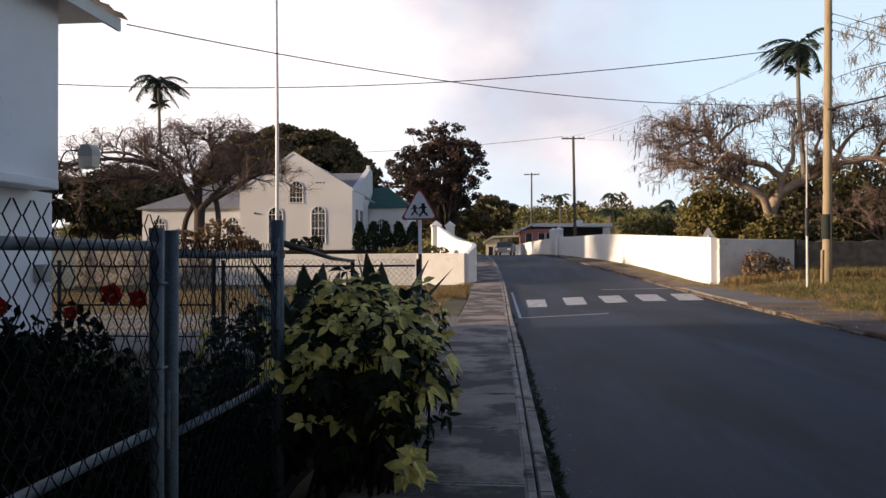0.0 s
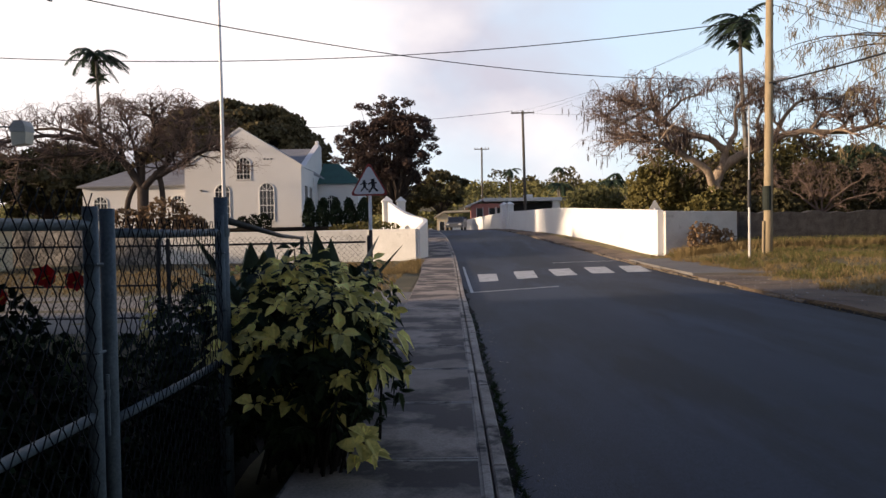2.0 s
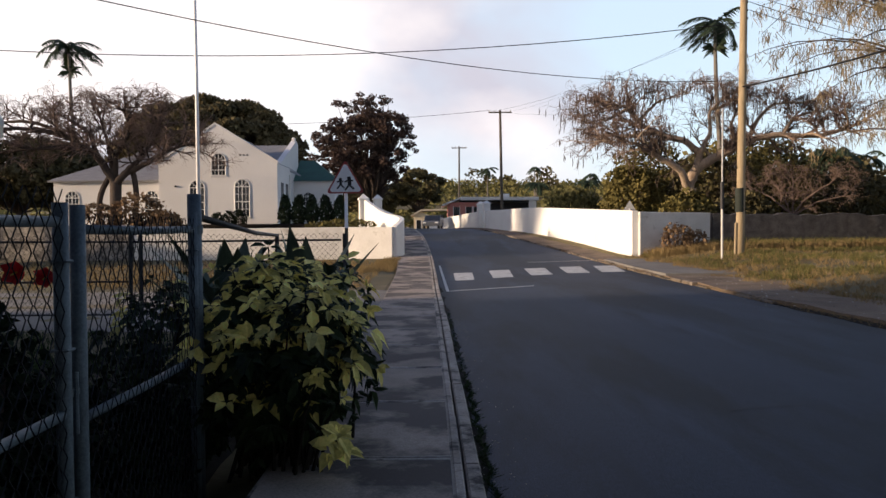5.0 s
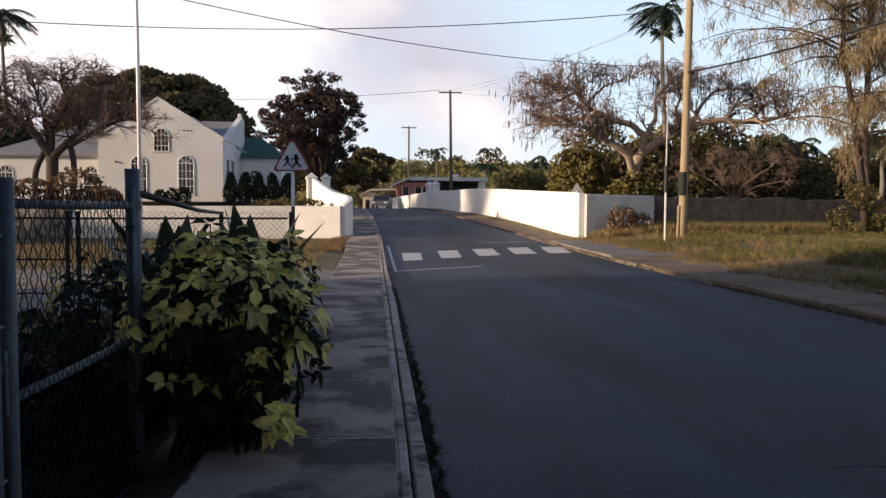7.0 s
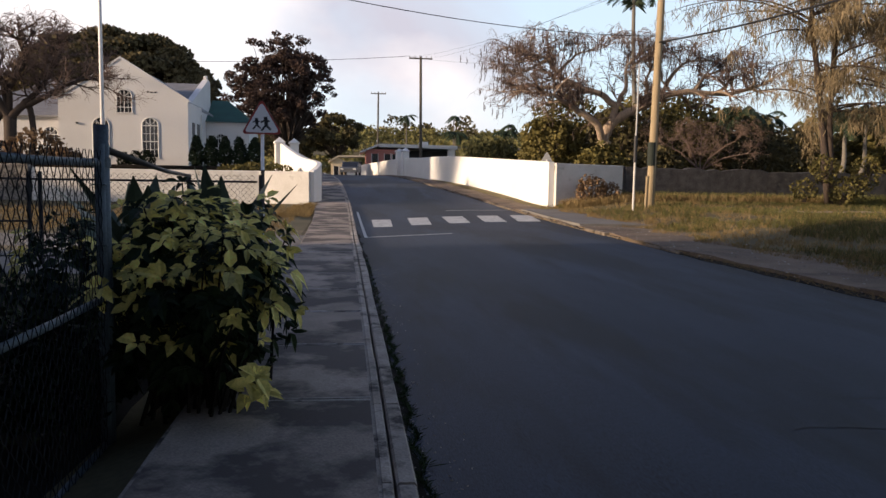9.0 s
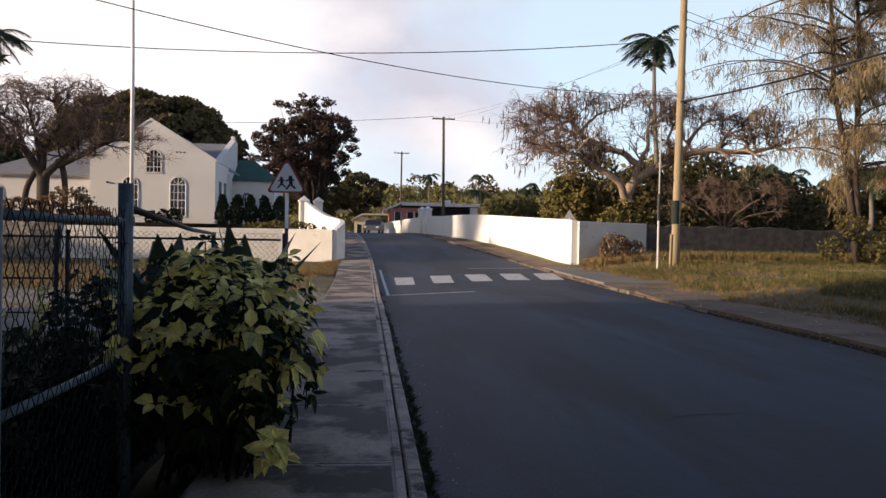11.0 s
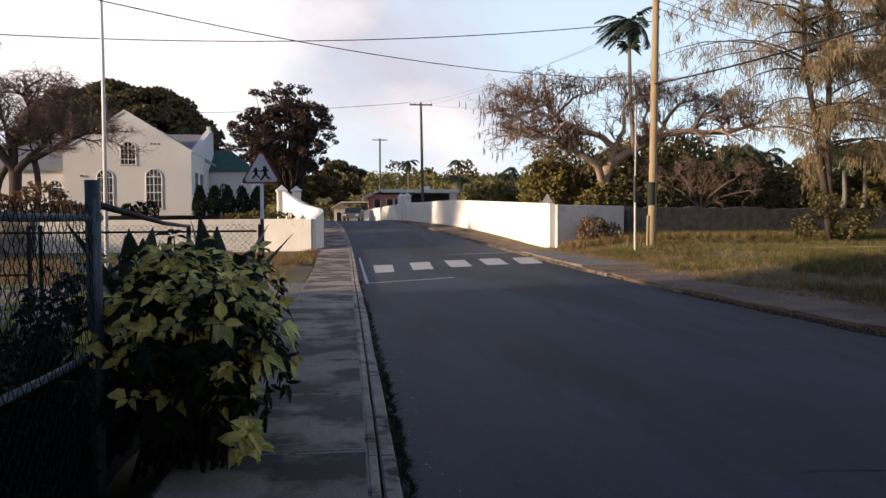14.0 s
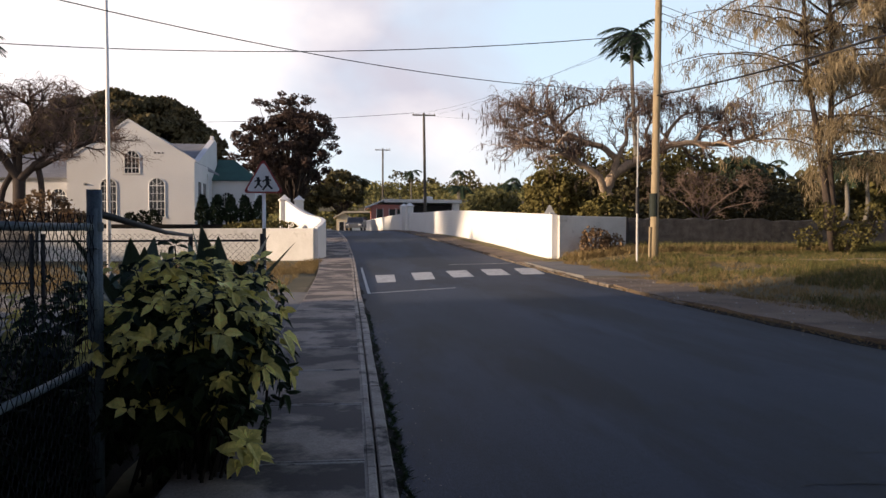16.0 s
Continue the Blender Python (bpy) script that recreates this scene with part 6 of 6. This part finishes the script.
# ---- signs, posts ----
def warning_sign(name, x, y, z0, zb, w, turn, label, back=False):
    t = thing(name, label, "road sign", at=pose(x, y, z0, 0, 0, turn))
    h = w * 0.866
    zb -= z0
    obj("post", Geo().tube([(0, 0.05, -0.2), (0, 0.05, zb + 0.25)], 0.03, 10), "sign_white", t, smooth=True)
    obj("post_base", Geo().tube([(0, 0.05, 0.92 if not back else -0.1), (0, 0.05, 1.56 if not back else 0.9)], 0.033, 10), "old_white" if back else "far_pole", t, "band of the post in a different tone")
    r = 0.04

    def tri(k):
        c = zb + h / 3
        pts = []
        for a in (90, 210, 330):
            cx, cz = (2 * h / 3 * k - r) * math.cos(radians(a)), c + (2 * h / 3 * k - r) * math.sin(radians(a))
            for da in (-60, -20, 20, 60):
                pts.append((cx + r * math.cos(radians(a + da)), cz + r * math.sin(radians(a + da))))
        return pts

    plate = obj("plate", Geo().prism(tri(1.0), -0.004, 0.004), "sign_back" if back else "sign_red", t, "bare metal back" if back else "faded red border")
    if not back:
        obj("panel", Geo().prism(tri(0.85), -0.0085, -0.0045), "sign_white", plate, "pale panel")
        c = zb + h / 3 - 0.02
        for dx, k in ((-0.09, 0.95), (0.065, 1.2)):
            g = Geo()
            for x0, z0b, x1, z1, b in ((0, 0.095, 0.012, -0.03, 0.026), (0.0, 0.05, -0.065, 0.015, 0.011), (0.0, 0.05, 0.06, 0.03, 0.011), (0.01, -0.03, 0.075, -0.09, 0.014), (0.0, -0.03, -0.06, -0.105, 0.014)):
                p, q = Vector((x0, 0, z0b)), Vector((x1, 0, z1))
                s = (q - p).cross(Vector((0, 1, 0))).normalized() * b
                vs = [Vector((dx, -0.0125, c)) + k * v for v in (p - s, q - s, q + s, p + s)]
                g.add(vs, [(0, 1, 2, 3)])
            obj("symbol", g, "sign_black", plate, "plain dark symbol")
    return t


warning_sign("warning_sign", -1.64, 13.15, 0.05, 2.24, 0.63, -4, "triangular warning sign with a red border on a post")
warning_sign("warning_sign", 9.15, 35.2, 0.7, 2.25, 0.72, 172, "back of a triangular road sign behind the wall", True)
t = thing("thin_post", "thin white banded post beside the utility pole", "post", at=pose(10.5, 27.3, 0.35))
obj("lower_pipe", Geo().tube([(0, 0, -0.3), (0.0, 0, 2.4)], 0.04, 10), "old_white", t)
obj("upper_pipe", Geo().tube([(0.0, 0, 2.4), (0.02, 0, 5.6)], 0.03, 10), "sign_back", t)
obj("band", Geo().tube([(0, 0, 1.9), (0, 0, 2.9)], 0.065, 10), "dark_metal", t, "dark collar on the post")
t = thing("flagpole", "tall slender white flagpole in the yard", "flagpole", at=pose(-7.03, 22.0, 0.1))
obj("pole", Geo().tube([(0, 0, -0.2), (0, 0, 6), (-0.06, 0, 13.5)], [0.06, 0.05, 0.032], 10), "sign_white", t, smooth=True)
obj("base", Geo().box(-0.2, 0.2, -0.2, 0.2, -0.1, 0.25, 0.03), "kerb", t)


# ---- buildings over the crest ----
def far_house():
    t = thing("bungalow", "low pink bungalow with a flat white edged roof", "house")
    x0, x1, y0, z0 = 1.6, 13.2, 96.0, 1.2
    obj("side_wall", Geo().box(x0, x0 + 3.9, y0, y0 + 8, z0, 5.1), "pink", t)
    # porch shade is painted: the wall takes the near-black metal colour
    obj("porch_wall", Geo().box(x0 + 3.9, x1 - 0.3, y0 + 2.2, y0 + 8, z0, 5.1), "dark_metal", t, "recessed porch wall coloured near-black for its shade")
    g = Geo().prism([(x0 - 0.8, 4.55), (x0 + 1.6, 5.55), (x0 + 1.6, 5.78), (x0 - 0.8, 4.8)], y0 - 0.5, y0 + 8.5)
    g.prism([(x0 + 1.6, 5.35), (x1, 5.3), (x1, 5.72), (x0 + 1.6, 5.78)], y0 - 0.5, y0 + 8.5)
    obj("roof", g, "frame", t, "flat pale roof with a white fascia")
    obj("porch_post", Geo().box(x1 - 1.2, x1 - 0.3, y0 - 0.2, y0 + 0.3, z0, 5.45), "frame", t)
    for x in (x0 + 0.7, x0 + 2.3, x0 + 3.3):
        w = obj("window", Geo().box(x, x + 0.75, y0 - 0.03, y0 + 0.02, 3.2, 4.5), "glass", t)
        obj("window_frame", Geo().box(x - 0.08, x, y0 - 0.06, y0, 3.1, 4.6).box(x + 0.75, x + 0.83, y0 - 0.06, y0, 3.1, 4.6), "frame", w)
    obj("roof_tank", Geo().box(8.6, 9.8, y0 + 3, y0 + 4, 5.72, 6.3, 0.05), "frame", t)
    t = thing("cottage", "small cream cottage with a shallow beige roof", "house")
    x0, x1, y0 = -3.6, 1.4, 122.0
    obj("front_wall", Geo().prism([(x0, 0.2), (x0 + 2.4, 0.2), (x0 + 2.4, 4.0), (x0 + 1.2, 4.6), (x0, 4.0)], y0, y0 + 6), "cream", t)
    # recess set in near-black metal colour in place of its shade
    obj("body", Geo().box(x0 + 2.4, x1, y0 + 1.5, y0 + 6, 0.2, 4.0), "dark_metal", t, "recessed wall coloured near-black for its shade")
    g = Geo().prism([(x0 - 0.5, 3.8), (x0 + 1.2, 4.65), (x1 + 0.4, 4.75), (x1 + 0.4, 5.0), (x0 + 1.2, 4.95), (x0 - 0.5, 3.98)], y0 - 0.4, y0 + 6.4)
    obj("roof", g, "beige_roof", t)
    w = obj("window", Geo().box(x0 + 0.45, x0 + 1.2, y0 - 0.05, y0, 1.8, 3.2), "glass", t)
    obj("window_frame", Geo().box(x0 + 0.35, x0 + 0.45, y0 - 0.07, y0, 1.7, 3.3).box(x0 + 1.2, x0 + 1.3, y0 - 0.07, y0, 1.7, 3.3), "frame", w)
    t = thing("awning", "white canopy beside the cottage", "canopy")
    obj("sheet", Geo().prism([(-0.9, 2.9), (1.6, 3.2), (1.6, 3.3), (-0.9, 3.0)], 117, 121), "frame", t)
    for x in (-0.8, 1.5):
        obj("post", Geo().tube([(x, 117.1, 0.2), (x, 117.1, 3.0)], 0.05, 6), "frame", t)
    # yard building seen behind the house
    t = thing("shed", "low tan shed with a pale roof edge", "shed")
    obj("body", Geo().box(-27, -19.5, 28.6, 32, 0, 2.0), "cream", t)
    g = Geo().prism([(-27.4, 2.05), (-23, 2.75), (-19.1, 2.1), (-19.1, 2.2), (-23, 2.87), (-27.4, 2.15)], 28.3, 32.3)
    obj("roof", g, "beige_roof", t)


far_house()


def vehicle(x, y, turn, paint, label, category, l=4.2, w=1.75, h=1.5, z=None):
    z = land(x, y) if z is None else z
    t = thing(category.replace(" ", "_"), label, category, at=pose(x, y, z, 0, 0, turn))
    prof = [(-l / 2, 0.35), (l / 2, 0.35), (l / 2, 0.75), (l / 2 - 0.15, 0.85), (l * 0.22, 0.95), (l * 0.08, h), (-l * 0.36, h), (-l / 2 + 0.05, 0.95)]
    obj("body", Geo().prism(prof, -w / 2, w / 2), paint, t)
    glass = [(l * 0.2, 0.97), (l * 0.075, h - 0.06), (-l * 0.34, h - 0.06), (-l * 0.42, 0.97)]
    obj("side_glass", Geo().prism(glass, -w / 2 - 0.01, w / 2 + 0.01), "glass", t)
    a = Vector((l * 0.235, 0, 0.96)), Vector((l * 0.09, 0, h - 0.03))
    k = w / 2 - 0.1
    obj("windscreen", Geo().add([(a[0].x + 0.012, -k, a[0].z), (a[0].x + 0.012, k, a[0].z), (a[1].x + 0.012, k, a[1].z), (a[1].x + 0.012, -k, a[1].z)], [(0, 1, 2, 3)]), "glass", t)
    for sx in (-0.31, 0.31):
        for sy in (-1, 1):
            wh = obj("wheel", Geo().tube([(l * sx, sy * (w / 2 - 0.2), 0.31), (l * sx, sy * (w / 2 + 0.01), 0.31)], 0.31, 14), "rubber", t)
            obj("rim", Geo().tube([(l * sx, sy * (w / 2 + 0.005), 0.31), (l * sx, sy * (w / 2 + 0.02), 0.31)], 0.18, 10), "sign_back", wh)
    for sy in (-1, 1):
        obj("headlight", Geo().box(l / 2 - 0.03, l / 2 + 0.02, sy * w * 0.38 - 0.16, sy * w * 0.38 + 0.16, 0.62, 0.76, 0.02), "frame", t)


vehicle(-0.3, 82, -98, "car", "dark car parked at the roadside over the crest", "car", z=1.66)
vehicle(-5.0, 112, -95, "van", "white car parked far down the road", "car", z=0.55)


# ---- grass, weeds and litter ----
def tufts(name, label, spots, h, material, seed, blades=9, lean=0.5):
    rng = np.random.default_rng(seed)
    n = len(spots)
    c = np.repeat(np.asarray(spots, float), blades, 0)
    m = len(c)
    c[:, :2] += rng.normal(scale=0.05, size=(m, 2)) * (h / 0.2)
    hh = h * rng.uniform(0.4, 1.2, (m, 1))
    tip = c + np.concatenate([rng.normal(scale=lean, size=(m, 2)) * hh * 0.7, hh], 1)
    w = rand_dirs(rng, m)
    w[:, 2] = 0
    w *= 0.008 * (h / 0.2) ** 0.5
    midp = c * 0.45 + tip * 0.55 + np.concatenate([np.zeros((m, 2)), hh * 0.12], 1)
    v = np.stack([c - w, c + w, midp + w * 0.7, tip, midp - w * 0.7], 1).reshape(-1, 3)
    g = Geo()
    g.v = v.tolist()
    g.f = [(5 * k, 5 * k + 1, 5 * k + 2, 5 * k + 3, 5 * k + 4) for k in range(m)]
    tagged(obj(name, g, material), label, "grass", kind="stuff")


def scatter(seed, n, fx, y0, y1, dense=None):
    rng = np.random.default_rng(seed)
    out = []
    while len(out) < n:
        y = rng.uniform(y0, y1)
        x = fx(y, rng.random())
        if dense and noise.noise(Vector((x * 0.45, y * 0.45, seed))) < dense:
            continue
        out.append((x, y, land(x, y) - 0.01))
    return out


tufts("verge_grass", "green and yellow grass on the verge", scatter(1, 7000, lambda y, u: kr(y) + 2.0 + 0.3 * math.sin(y) + 15 * u, 9, 32, -0.08), 0.17, "grass", 1)
tufts("verge_dry_grass", "dry tan grass on the verge", scatter(2, 4200, lambda y, u: kr(y) + 1.75 + 0.3 * math.sin(2.1 * y) + 13 * u * u, 8, 32, 0.0), 0.15, "dry_grass", 2)
tufts("wall_grass", "tall dry weeds along the roadside walls", scatter(3, 1500, lambda y, u: 8.9 + 13 * u, 30.6, 32.3), 0.36, "dry_grass", 3, 8, 0.35)
tufts("stone_wall_weeds", "green weeds along the stone wall", scatter(4, 1500, lambda y, u: 12 + 24 * u, 30.8, 33.0), 0.42, "grass", 4, 8, 0.35)
tufts("gate_wall_weeds", "dry grass patch at the churchyard wall", scatter(5, 900, lambda y, u: -5.8 + 4.2 * u, 26, 32.6, -0.1), 0.2, "dry_grass", 5)
tufts("yard_grass", "yellowish grass in the yard", scatter(6, 4500, lambda y, u: -24 + 22 * u, 19.5, 32), 0.14, "dry_grass", 6)
tufts("lawn_grass", "green grass behind the gate, coloured darker for the shaded yard", scatter(7, 3200, lambda y, u: -8 + 6.3 * u, 4.5, 11), 0.11, "lawn", 7)
tufts("gutter_weeds", "small weeds along the kerb gutter", [(kl(y) + 0.03 + 0.05 * abs(math.sin(y * 7)), y, rise(y)) for y in np.r_[np.arange(2.0, 7.5, 0.022), np.arange(7.5, 14, 0.08)]], 0.035, "lawn", 8, 9, 1.4)
tufts("path_litter", "dry straw along the broken kerb", [(kr(y) - 0.12 + 0.3 * abs(math.sin(y * 12.9)), y, rise(y) + 0.02) for y in np.arange(6, 30, 0.05)], 0.06, "dry_grass", 9, 5, 2.0)
tufts("church_lawn", "dark grass on the church lawn", scatter(10, 2500, lambda y, u: -24 + 20 * u, 36, 49), 0.22, "grass", 10, 6)


def gravel(name, label, spots, r, seed):
    rnd = random.Random(seed)
    g = Geo()
    for x, y, z in spots:
        s = r * rnd.uniform(0.4, 1.3)
        a = rnd.uniform(0, 6.28)
        dx, dy = math.cos(a) * s, math.sin(a) * s
        g.add([(x + dx, y + dy, z), (x - dy * 0.8, y + dx * 0.8, z), (x - dx, y - dy, z), (x + dy * 0.7, y - dx * 0.7, z), (x + dx * 0.2, y, z + s * 0.7)], [(0, 1, 4), (1, 2, 4), (2, 3, 4), (3, 0, 4)])
    tagged(obj(name, g, "gravel"), label, "gravel", kind="stuff")


grnd = random.Random(6)
gravel("gutter_gravel", "scattered pale grit along the kerb gutter", [(kl(y) + abs(grnd.gauss(0.08, 0.12)) + 0.02, y, rise(y) + 0.006) for y in [grnd.uniform(2.5, 13) for _ in range(420)]], 0.009, 1)
gravel("path_gravel", "small stones on the worn footpath", [(kr(y) + grnd.uniform(-0.35, 2.2), y, rise(y) + (0.115 if grnd.random() < 0.8 else 0.02)) for y in [grnd.uniform(8, 30) for _ in range(500)]], 0.022, 2)


def road_wear():
    # long cracks and tar patches in the asphalt
    rnd = random.Random(4)
    for x, y, n in ((3.2, 4.8, 9), (2.4, 6.1, 6), (4.8, 5.6, 8), (2.6, 4.1, 6)):
        g = Geo()
        p = Vector((x, y, 0.032))
        d = Vector((rnd.uniform(0.6, 1), rnd.uniform(-0.25, 0.25), 0))
        for k in range(n):
            q = p + Vector((d.x * 0.16, d.y * 0.16 + rnd.uniform(-0.05, 0.05), 0))
            s = Vector((0, 0.005 + 0.006 * rnd.random(), 0))
            g.add([p - s, q - s, q + s, p + s], [(0, 1, 2, 3)])
            p = q
        tagged(obj("road_crack", g, "cable"), "thin dark crack in the asphalt", "crack", kind="structure")


road_wear()
